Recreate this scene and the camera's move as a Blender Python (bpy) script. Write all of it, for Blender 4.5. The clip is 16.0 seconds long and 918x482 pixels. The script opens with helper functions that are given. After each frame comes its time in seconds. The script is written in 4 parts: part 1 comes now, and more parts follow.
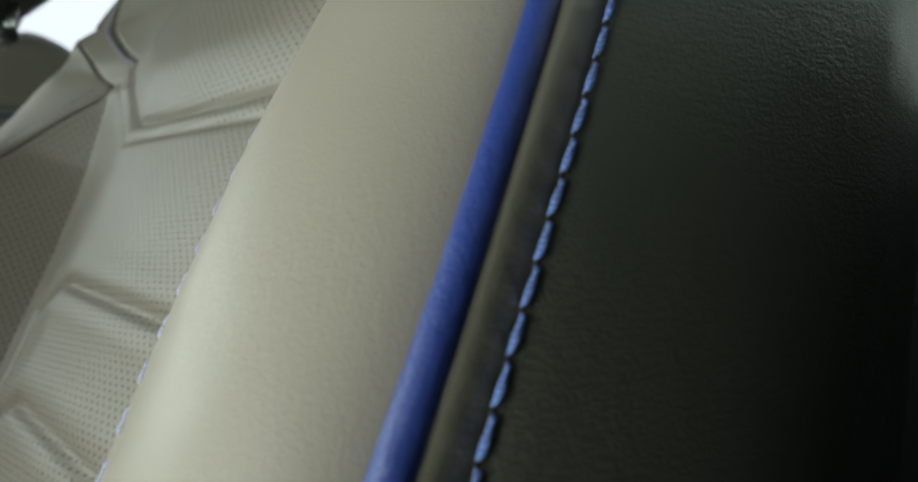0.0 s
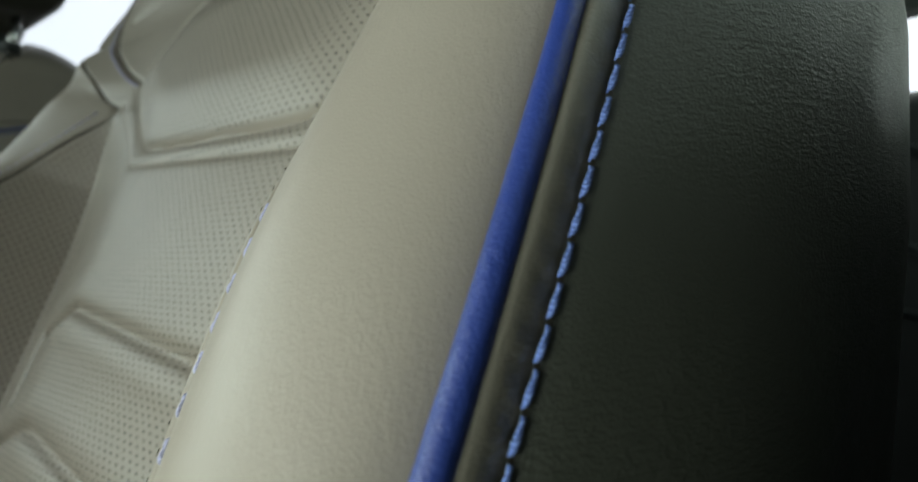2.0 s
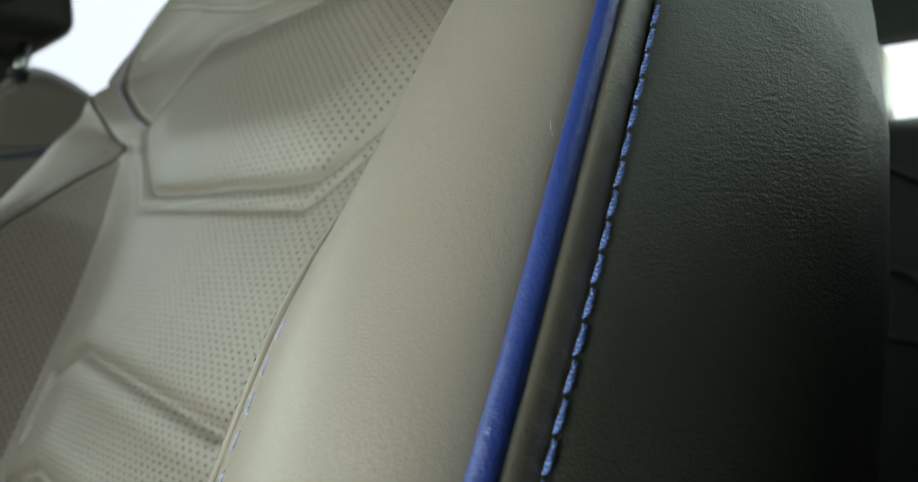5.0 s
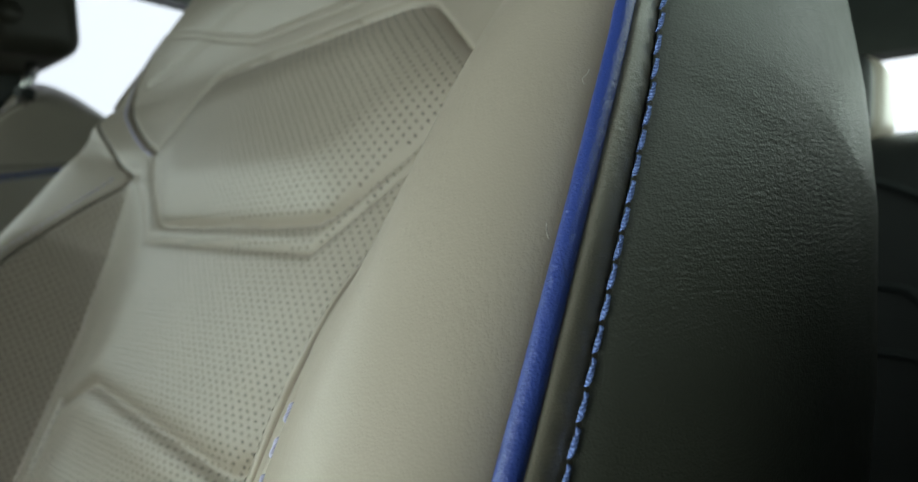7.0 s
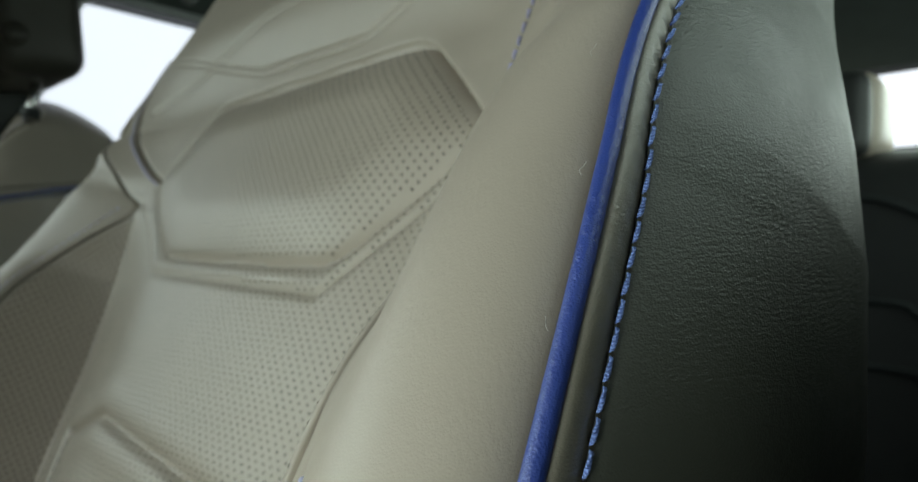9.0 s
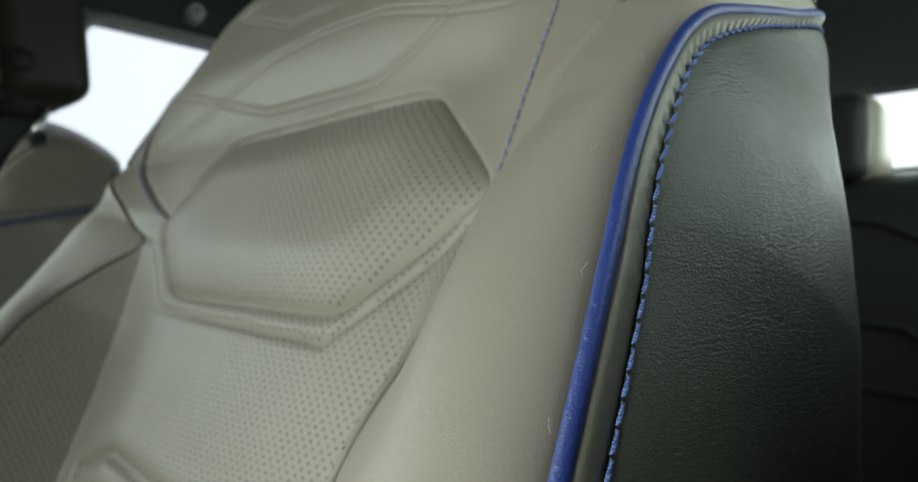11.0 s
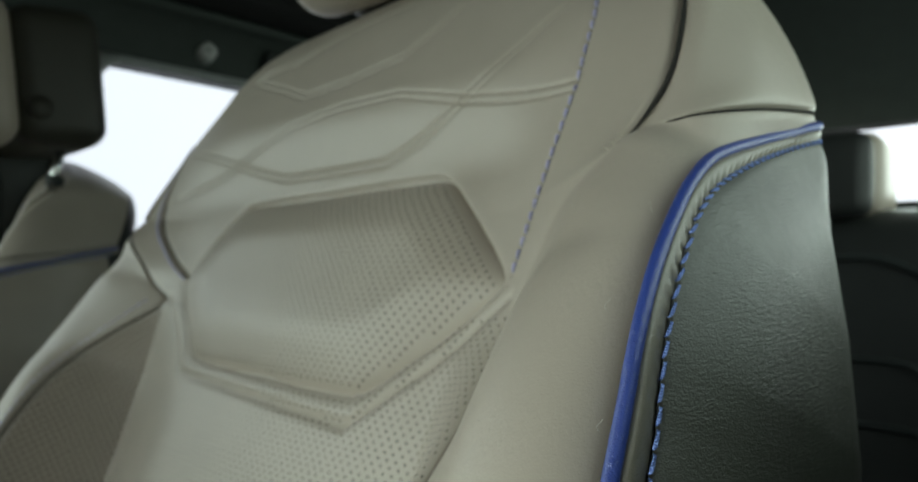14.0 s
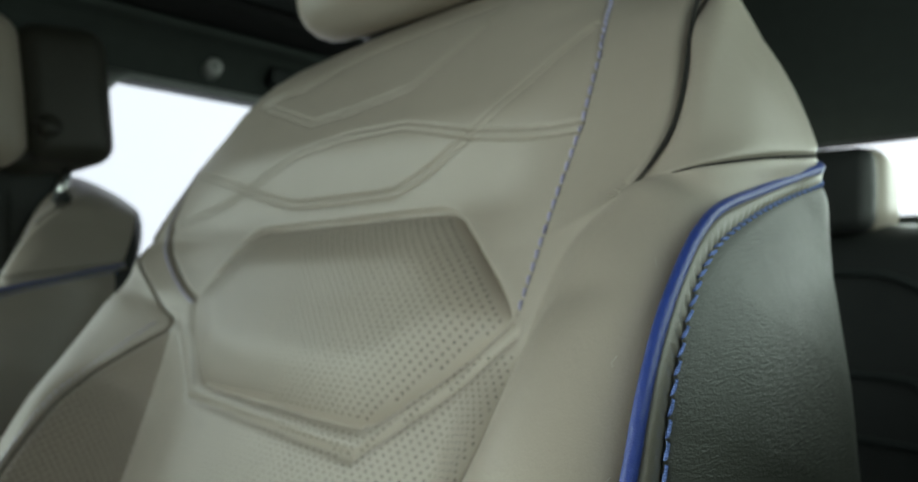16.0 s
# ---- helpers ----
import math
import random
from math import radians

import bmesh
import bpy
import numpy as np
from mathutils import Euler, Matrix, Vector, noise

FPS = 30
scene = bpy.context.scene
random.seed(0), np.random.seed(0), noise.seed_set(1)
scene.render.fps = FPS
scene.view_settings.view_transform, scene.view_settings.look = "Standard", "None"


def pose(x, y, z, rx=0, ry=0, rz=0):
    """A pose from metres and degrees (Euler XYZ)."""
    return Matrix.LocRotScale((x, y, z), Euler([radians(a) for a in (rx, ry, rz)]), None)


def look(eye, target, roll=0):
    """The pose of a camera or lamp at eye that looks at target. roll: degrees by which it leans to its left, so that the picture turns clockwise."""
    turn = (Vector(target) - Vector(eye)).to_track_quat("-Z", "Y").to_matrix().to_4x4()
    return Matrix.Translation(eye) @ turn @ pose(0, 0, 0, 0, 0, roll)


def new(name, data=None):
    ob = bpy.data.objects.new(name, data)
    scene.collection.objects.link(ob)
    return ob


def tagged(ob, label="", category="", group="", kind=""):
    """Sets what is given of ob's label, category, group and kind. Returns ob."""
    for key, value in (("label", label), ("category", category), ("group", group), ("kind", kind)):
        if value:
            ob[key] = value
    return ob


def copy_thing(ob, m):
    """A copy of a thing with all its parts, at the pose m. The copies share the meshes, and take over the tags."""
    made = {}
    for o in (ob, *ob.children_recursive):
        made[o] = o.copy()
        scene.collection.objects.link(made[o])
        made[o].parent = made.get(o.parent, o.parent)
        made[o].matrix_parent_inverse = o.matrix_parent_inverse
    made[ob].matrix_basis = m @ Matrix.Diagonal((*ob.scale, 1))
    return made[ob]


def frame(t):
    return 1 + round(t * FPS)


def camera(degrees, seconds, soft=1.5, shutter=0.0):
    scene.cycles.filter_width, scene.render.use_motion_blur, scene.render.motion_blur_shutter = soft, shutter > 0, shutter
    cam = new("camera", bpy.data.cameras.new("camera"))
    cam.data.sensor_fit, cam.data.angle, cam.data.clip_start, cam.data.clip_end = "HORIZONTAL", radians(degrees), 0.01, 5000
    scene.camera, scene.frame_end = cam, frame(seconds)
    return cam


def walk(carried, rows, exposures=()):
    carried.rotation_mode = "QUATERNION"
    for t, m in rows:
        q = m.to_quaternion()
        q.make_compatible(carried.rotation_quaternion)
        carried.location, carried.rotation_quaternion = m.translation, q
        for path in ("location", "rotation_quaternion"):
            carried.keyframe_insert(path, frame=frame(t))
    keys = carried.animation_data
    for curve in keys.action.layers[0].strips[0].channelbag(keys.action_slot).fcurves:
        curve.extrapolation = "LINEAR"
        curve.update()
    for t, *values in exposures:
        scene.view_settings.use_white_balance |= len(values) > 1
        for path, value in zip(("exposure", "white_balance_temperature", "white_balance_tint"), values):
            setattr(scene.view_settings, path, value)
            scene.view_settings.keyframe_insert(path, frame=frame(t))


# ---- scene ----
cam = camera(65.0, 16.0, soft=1.5)
cam.data.dof.use_dof = True
cam.data.dof.focus_distance = 0.149
cam.data.dof.aperture_fstop = 17.5
# seconds, eye, target, roll
PATH = [
    (0.0, (0.00071, -0.00087, 0.72242), (-0.20254, 0.21976, 0.72550), 0.440),
    (0.5, (0.00165, -0.00229, 0.72606), (-0.20145, 0.21849, 0.72861), 0.343),
    (1.0, (0.00258, -0.00358, 0.72967), (-0.20051, 0.21721, 0.73239), 0.285),
    (1.5, (0.00351, -0.00468, 0.73337), (-0.19966, 0.21603, 0.73594), 0.316),
    (2.0, (0.00437, -0.00582, 0.73659), (-0.19882, 0.21488, 0.73943), 0.316),
    (2.5, (0.00523, -0.00690, 0.73971), (-0.19800, 0.21375, 0.74266), 0.291),
    (3.0, (0.00607, -0.00808, 0.74350), (-0.19695, 0.21277, 0.74686), 0.416),
    (3.5, (0.00716, -0.00952, 0.74772), (-0.19588, 0.21130, 0.75155), 0.475),
    (4.0, (0.00826, -0.01102, 0.75180), (-0.19479, 0.20979, 0.75569), 0.545),
    (4.5, (0.00939, -0.01243, 0.75606), (-0.19375, 0.20829, 0.76026), 0.519),
    (7.0, (0.01539, -0.01833, 0.77894), (-0.18880, 0.20141, 0.78383), 0.423),
    (7.5, (0.01629, -0.01972, 0.78310), (-0.18794, 0.19997, 0.78812), 0.387),
    (8.0, (0.01750, -0.02110, 0.78754), (-0.18687, 0.19846, 0.79283), 0.311),
    (10.5, (0.02286, -0.02801, 0.81223), (-0.18204, 0.19100, 0.81930), 0.283),
    (11.0, (0.02378, -0.02978, 0.81776), (-0.18122, 0.18911, 0.82559), 0.272),
    (11.5, (0.02483, -0.03180, 0.82332), (-0.18042, 0.18683, 0.83168), 0.223),
    (12.0, (0.02599, -0.03382, 0.82938), (-0.17946, 0.18460, 0.83844), 0.180),
    (12.5, (0.02716, -0.03640, 0.83597), (-0.17852, 0.18177, 0.84571), 0.104),
    (13.0, (0.02830, -0.03892, 0.84284), (-0.17780, 0.17882, 0.85356), 0.113),
    (13.5, (0.02943, -0.04151, 0.84883), (-0.17698, 0.17591, 0.85996), 0.055),
    (14.0, (0.03051, -0.04400, 0.85406), (-0.17594, 0.17336, 0.86575), -0.019),
    (14.5, (0.03152, -0.04629, 0.85958), (-0.17523, 0.17074, 0.87195), -0.075),
    (15.0, (0.03238, -0.04801, 0.86441), (-0.17464, 0.16872, 0.87760), -0.062),
    (15.5, (0.03282, -0.04899, 0.86715), (-0.17438, 0.16755, 0.88046), -0.093),
    (16.0, (0.03293, -0.04939, 0.86858), (-0.17427, 0.16714, 0.88205), -0.051),
]
walk(cam, [(t, look(eye, target, roll)) for t, eye, target, roll in PATH])

# ---- light ----
world = bpy.data.worlds.new("sky")
scene.world = world
world.use_nodes = True
wn = world.node_tree
sky = wn.nodes.new("ShaderNodeTexSky")
sky.sky_type = "NISHITA"
sky.sun_disc = False
sky.sun_elevation = radians(50)
sky.sun_rotation = radians(200)
sky.dust_density = 4.0
wn.links.new(sky.outputs["Color"], wn.nodes["Background"].inputs["Color"])
wn.nodes["Background"].inputs["Strength"].default_value = 0.08

sun_data = bpy.data.lights.new("sun", "SUN")
sun_data.energy, sun_data.angle, sun_data.color = 0.8, radians(15), (1.0, 0.95, 0.88)
sun = new("sun", sun_data)
sun.matrix_world = look((0, -2, 4), (-0.3, 0.2, 0))


def area_lamp(name, eye, target, width, height, power, colour, spread=180):
    """A rectangular lamp: sky light through a window's opening, and one added fill."""
    data = bpy.data.lights.new(name, "AREA")
    data.shape, data.size, data.size_y, data.energy, data.color = "RECTANGLE", width, height, power, colour
    data.spread = radians(spread)
    ob = new(name, data)
    ob.matrix_world = look(eye, target)
    return ob


area_lamp("windshield_light", (-1.02, -0.66, 1.03), (-0.30, 0.12, 0.82), 0.70, 0.32, 3.5, (0.815, 1.0, 0.92))
# unseen fill lamp inside the cabin, added to brighten the near bolster and piping
area_lamp("low_fill_light", (-0.135, -0.50, 0.69), (-0.07, 0.08, 0.69), 0.20, 0.26, 0.54, (0.87, 1.0, 0.91), 76)
area_lamp("far_window_light", (-1.34, -0.28, 1.08), (-0.15, 0.10, 0.78), 0.80, 0.38, 1.1, (0.80, 1.0, 0.90))
area_lamp("near_window_light", (0.25, 0.56, 1.06), (-0.2, 0.50, 0.98), 1.20, 0.32, 2.5, (0.81, 1.0, 0.86))
area_lamp("rear_window_light", (-0.20, 1.115, 1.01), (-0.10, 0.20, 0.90), 0.60, 0.11, 0.9, (0.82, 1.0, 0.90))


# ---- materials ----
def material(name, colour, rough=0.5, metal=0.0, spec=0.4):
    m = bpy.data.materials.new(name)
    m.use_nodes = True
    b = m.node_tree.nodes["Principled BSDF"]
    b.inputs["Base Color"].default_value = (*colour, 1)
    b.inputs["Roughness"].default_value = rough
    b.inputs["Metallic"].default_value = metal
    b.inputs["Specular IOR Level"].default_value = spec
    return m, m.node_tree, b


def mixed(nt, a, b, fac):
    n = nt.nodes.new("ShaderNodeMix")
    n.data_type = "RGBA"
    n.inputs["A"].default_value, n.inputs["B"].default_value = (*a, 1), (*b, 1)
    nt.links.new(fac, n.inputs["Factor"])
    return n.outputs["Result"]


def noise_tex(nt, scale, detail=3.0, rough=0.55, stretch=None):
    co = nt.nodes.new("ShaderNodeTexCoord")
    n = nt.nodes.new("ShaderNodeTexNoise")
    n.inputs["Scale"].default_value, n.inputs["Detail"].default_value, n.inputs["Roughness"].default_value = scale, detail, rough
    if stretch:
        mp = nt.nodes.new("ShaderNodeMapping")
        mp.inputs["Scale"].default_value = stretch
        nt.links.new(co.outputs["Object"], mp.inputs["Vector"])
        nt.links.new(mp.outputs["Vector"], n.inputs["Vector"])
    else:
        nt.links.new(co.outputs["Object"], n.inputs["Vector"])
    return n.outputs["Fac"]


def cells(nt, scale, stretch=(1, 1, 1)):
    co = nt.nodes.new("ShaderNodeTexCoord")
    mp = nt.nodes.new("ShaderNodeMapping")
    mp.inputs["Scale"].default_value = stretch
    n = nt.nodes.new("ShaderNodeTexVoronoi")
    n.feature = "SMOOTH_F1"
    n.inputs["Scale"].default_value = scale
    n.inputs["Smoothness"].default_value = 0.6
    nt.links.new(co.outputs["Object"], mp.inputs["Vector"])
    nt.links.new(mp.outputs["Vector"], n.inputs["Vector"])
    return n.outputs["Distance"]


def bumped(nt, b, layers):
    """Relief from (height output, strength, depth in metres), finest last."""
    last = None
    for height, strength, depth in layers:
        n = nt.nodes.new("ShaderNodeBump")
        n.inputs["Strength"].default_value, n.inputs["Distance"].default_value = strength, depth
        nt.links.new(height, n.inputs["Height"])
        if last:
            nt.links.new(last, n.inputs["Normal"])
        last = n.outputs["Normal"]
    nt.links.new(last, b.inputs["Normal"])


def leather(name, colour, dark, rough, grain, wrinkle, spec=0.35, stretch=(1, 0.6, 1.5), scale=850, patch=0.5):
    """Grained leather: fine pores, and wrinkles that run stronger in some patches than in others."""
    m, nt, b = material(name, colour, rough, 0.0, spec)
    nt.links.new(mixed(nt, colour, dark, noise_tex(nt, 30, 4)), b.inputs["Base Color"])
    ramp = nt.nodes.new("ShaderNodeMapRange")
    ramp.inputs["To Min"].default_value, ramp.inputs["To Max"].default_value = rough - 0.07, rough + 0.09
    nt.links.new(noise_tex(nt, 220, 3), ramp.inputs["Value"])
    nt.links.new(ramp.outputs["Result"], b.inputs["Roughness"])
    much = nt.nodes.new("ShaderNodeMapRange")
    much.inputs["From Min"].default_value, much.inputs["From Max"].default_value = 0.38, 0.66
    much.inputs["To Min"].default_value = 1 - patch
    nt.links.new(noise_tex(nt, 34, 2), much.inputs["Value"])
    fold = nt.nodes.new("ShaderNodeMath")
    fold.operation = "MULTIPLY"
    nt.links.new(noise_tex(nt, scale, 4, 0.58, stretch), fold.inputs[0])
    nt.links.new(much.outputs["Result"], fold.inputs[1])
    bumped(nt, b, [(fold.outputs["Value"], wrinkle, 0.0005), (cells(nt, 1900), grain, 0.0002)])
    return m


LEATHER = leather("greige_leather", (0.422, 0.372, 0.308), (0.378, 0.332, 0.273), 0.41, 0.20, 0.40, 0.50, (1.25, 0.55, 0.55), 760, 0.85)
WELT = leather("olive_grey_leather", (0.215, 0.195, 0.153), (0.174, 0.158, 0.124), 0.34, 0.30, 0.50, 1.0)
# near-black base: the shade on the side panels is in this colour
SHADED_SIDE = leather("shaded_side_leather", (0.037, 0.040, 0.028), (0.028, 0.030, 0.021), 0.46, 0.50, 0.60, 1.0, (0.9, 0.36, 1.25), 900, 0.6)
HEADREST = leather("dark_olive_leather", (0.050, 0.048, 0.038), (0.040, 0.038, 0.030), 0.45, 0.3, 0.4)
DARK_LEATHER = leather("charcoal_leather", (0.035, 0.037, 0.036), (0.025, 0.027, 0.026), 0.45, 0.4, 0.4)
BLUE = leather("blue_leather", (0.036, 0.072, 0.335), (0.024, 0.049, 0.24), 0.34, 0.40, 0.85, 0.80, (1, 0.8, 0.8), 620, 0.3)


def thread(name, colour, dark):
    m, nt, b = material(name, colour, 0.65)
    co = nt.nodes.new("ShaderNodeTexCoord")
    wv = nt.nodes.new("ShaderNodeTexWave")
    wv.bands_direction = "DIAGONAL"
    wv.inputs["Scale"].default_value = 700
    nt.links.new(co.outputs["Object"], wv.inputs["Vector"])
    nt.links.new(mixed(nt, dark, colour, wv.outputs["Fac"]), b.inputs["Base Color"])
    bumped(nt, b, [(wv.outputs["Fac"], 0.9, 0.00022)])
    return m


BLUE_THREAD = thread("blue_thread", (0.25, 0.37, 0.80), (0.13, 0.20, 0.54))
PALE_THREAD = thread("pale_blue_thread", (0.70, 0.70, 0.90), (0.50, 0.50, 0.74))
WING_THREAD = thread("violet_blue_thread", (0.68, 0.67, 0.90), (0.46, 0.45, 0.74))
TAN_THREAD = thread("tan_thread", (0.50, 0.45, 0.37), (0.34, 0.30, 0.23))


def plain(name, colour, rough, metal=0.0, scale=60.0, amount=0.3, relief=0.0003):
    m, nt, b = material(name, colour, rough, metal)
    low = tuple(c * (1 - amount) for c in colour)
    nt.links.new(mixed(nt, low, colour, noise_tex(nt, scale, 4)), b.inputs["Base Color"])
    bumped(nt, b, [(noise_tex(nt, scale * 12, 3), 0.4, relief)])
    return m


HOLE = plain("perforation_backing", (0.035, 0.031, 0.026), 0.6)
SEAM_SHADE = plain("dark_seam_shade", (0.022, 0.020, 0.017), 0.9)
RAIL = plain("grey_pillar_fabric", (0.062, 0.074, 0.067), 0.85, 0, 40, 0.3, 0.0008)
FELT = plain("dark_headliner_fabric", (0.036, 0.043, 0.040), 0.9, 0, 40, 0.3, 0.0008)
TRIM = plain("charcoal_trim_plastic", (0.03, 0.036, 0.035), 0.55)
GREY_TRIM = plain("grey_trim_plastic", (0.42, 0.44, 0.43), 0.5)
CARPET = plain("black_carpet", (0.02, 0.02, 0.02), 0.95, 0, 80, 0.5, 0.002)
CHROME = plain("brushed_steel", (0.55, 0.55, 0.54), 0.25, 1.0, 90, 0.1, 0.0001)
HOOK = plain("grey_button_plastic", (0.75, 0.76, 0.74), 0.4)

# ---- building helpers ----
Z0, RHO, D0, XC = 0.72, radians(23), 0.125, -0.315
SR, CR = math.sin(RHO), math.cos(RHO)


# the backrest flares a little towards its far edge
FLARE = np.array([(1.017982, 0.002426, -0.015155, 0.012263),
                  (-0.008667, 1.008047, 0.014856, -0.011751),
                  (0.131356, -0.103060, 1.045271, -0.009259),
                  (0.150579, -0.123909, 0.040513, 1.000000)])


def to_world(p):
    """Seat place (x, w up along the backrest, d out of its face) to the world; an array of points."""
    p = np.asarray(p, float)
    x, w, d = p[..., 0], p[..., 1], p[..., 2] - D0
    q = np.stack([x, w * SR - d * CR, w * CR + d * SR + Z0, np.ones_like(x)], -1) @ FLARE.T
    return q[..., :3] / q[..., 3:]


def side(p, sign):
    """(o from the seat's middle, w, d) on the side of that sign, to (x, w, d)."""
    p = np.array(p, float)
    p[..., 0] = XC + sign * p[..., 0]
    return p


def mesh_of(name, verts, faces, mat, smooth=True):
    me = bpy.data.meshes.new(name)
    me.from_pydata([tuple(v) for v in verts], [], faces)
    me.materials.append(mat)
    if smooth:
        me.polygons.foreach_set("use_smooth", [True] * len(me.polygons))
    me.update()
    return me


def hang(ob, parent):
    ob.parent = parent
    if parent.parent is None and parent.type == "EMPTY":
        ob.matrix_parent_inverse = Matrix.Translation(-parent.location)
    return ob


def part(name, me, parent, label="", kind=""):
    return tagged(hang(new(name, me), parent), label, kind=kind)


def thing(name, place, label, category, group=""):
    ob = new(name)
    ob.empty_display_size = 0.05
    ob.location = place
    return tagged(ob, label, category, group)


def grid_faces(n, m, wrap=False, flip=False):
    out = []
    for i in range(n - 1):
        for j in range(m if wrap else m - 1):
            a, b = i * m + j, i * m + (j + 1) % m
            f = (a, b, b + m, a + m)
            out.append(f[::-1] if flip else f)
    return out


def catmull(points, n):
    """A smooth curve through points (k, ...), n samples, even in the index."""
    p = np.asarray(points, float)
    k = len(p)
    u = np.linspace(0, k - 1, n)
    i = np.clip(u.astype(int), 0, k - 2)
    f = (u - i).reshape((-1,) + (1,) * (p.ndim - 1))
    a, b, c, d = p[np.maximum(i - 1, 0)], p[i], p[i + 1], p[np.minimum(i + 2, k - 1)]
    return 0.5 * (2 * b + (c - a) * f + (2 * a - 5 * b + 4 * c - d) * f * f + (3 * b - a - 3 * c + d) * f ** 3)


def net(rows, n, m):
    """A smooth sheet through rows of points."""
    a = catmull(rows, n)
    return np.swapaxes(catmull(np.swapaxes(a, 0, 1), m), 0, 1)


def even(points, step):
    """The points of a polyline at even arc length, and their directions."""
    p = np.asarray(points, float)
    s = np.r_[0, np.cumsum(np.linalg.norm(np.diff(p, axis=0), axis=1))]
    at = np.arange(step / 2, s[-1], step)
    q = np.stack([np.interp(at, s, p[:, i]) for i in range(3)], 1)
    h = np.stack([np.interp(at + 1e-4, s, p[:, i]) - np.interp(at - 1e-4, s, p[:, i]) for i in range(3)], 1)
    return q, h / np.linalg.norm(h, axis=1)[:, None]


def tube(path, radius, ring=14, wobble=0.0):
    """A round tube along a path; radius: one number or one for each place."""
    p = np.asarray(path, float)
    t = np.gradient(p, axis=0)
    t /= np.linalg.norm(t, axis=1)[:, None]
    up = np.array([0, 0, 1.0]) if abs(t[0, 0]) > 0.9 else np.array([1.0, 0, 0])
    a = np.cross(t, up)
    a /= np.linalg.norm(a, axis=1)[:, None]
    b = np.cross(t, a)
    ang = np.linspace(0, 2 * np.pi, ring, endpoint=False)
    r = radius * (1 + wobble * np.random.randn(len(p), 1, 1))
    v = p[:, None] + r * (np.cos(ang)[None, :, None] * a[:, None] + np.sin(ang)[None, :, None] * b[:, None])
    faces = grid_faces(len(p), ring, True)
    faces += [tuple(range(ring))[::-1], tuple(range((len(p) - 1) * ring, len(p) * ring))]
    return v.reshape(-1, 3), faces


def sheet(name, pts, mat, flip=False):
    n, m = pts.shape[:2]
    return mesh_of(name, pts.reshape(-1, 3), grid_faces(n, m, False, flip), mat)


def rounded(name, size, radius, mat, place=(0, 0, 0), turn=(0, 0, 0), bulge=0.0, seg=3):
    """A box with round edges; bulge: how far its faces swell."""
    bm = bmesh.new()
    bmesh.ops.create_cube(bm, size=1)
    bmesh.ops.scale(bm, vec=size, verts=bm.verts)
    bmesh.ops.bevel(bm, geom=list(bm.edges), offset=radius, segments=seg, profile=0.5, affect="EDGES")
    if bulge:
        bmesh.ops.subdivide_edges(bm, edges=[e for e in bm.edges if e.calc_length() > 2 * radius], cuts=5, use_grid_fill=True)
        for v in bm.verts:
            a = [1 - min(1, abs(2 * v.co[i] / size[i])) ** 2 for i in range(3)]
            v.co += Vector([bulge * math.copysign(1, v.co[i]) * (a[(i + 1) % 3] * a[(i + 2) % 3]) if abs(v.co[i]) > size[i] / 2 - radius * 0.5 else 0 for i in range(3)])
    bmesh.ops.transform(bm, matrix=pose(*place, *turn), verts=bm.verts)
    me = bpy.data.meshes.new(name)
    bm.to_mesh(me)
    bm.free()
    me.materials.append(mat)
    me.polygons.foreach_set("use_smooth", [True] * len(me.polygons))
    return me


def smooth(a, b, x):
    t = np.clip((x - a) / (b - a), 0, 1)
    return t * t * (3 - 2 * t)


def to_segments(x, w, pts, closed=False):
    """Distance from places to a polyline."""
    pts = np.asarray(pts, float)
    best = np.full(np.shape(x), 9.0)
    ends = range(len(pts) if closed else len(pts) - 1)
    for i in ends:
        a, b = pts[i], pts[(i + 1) % len(pts)]
        ab = b - a
        t = np.clip(((x - a[0]) * ab[0] + (w - a[1]) * ab[1]) / (ab @ ab), 0, 1)
        best = np.minimum(best, np.hypot(x - a[0] - t * ab[0], w - a[1] - t * ab[1]))
    return best


def inside(x, w, pts, soft=0.0):
    """How far inside a convex polygon; negative outside. soft: how round its corners are."""
    pts = np.asarray(pts, float)
    mid = pts.mean(0)
    far = []
    for i in range(len(pts)):
        a, b = pts[i], pts[(i + 1) % len(pts)]
        n = np.array([b[1] - a[1], a[0] - b[0]])
        n /= np.hypot(*n)
        if n @ (mid - a) < 0:
            n = -n
        far.append((x - a[0]) * n[0] + (w - a[1]) * n[1])
    low = np.min(far, axis=0)
    if not soft:
        return low
    return low - soft * np.log(np.sum(np.exp(-(np.array(far) - low) / soft), axis=0))


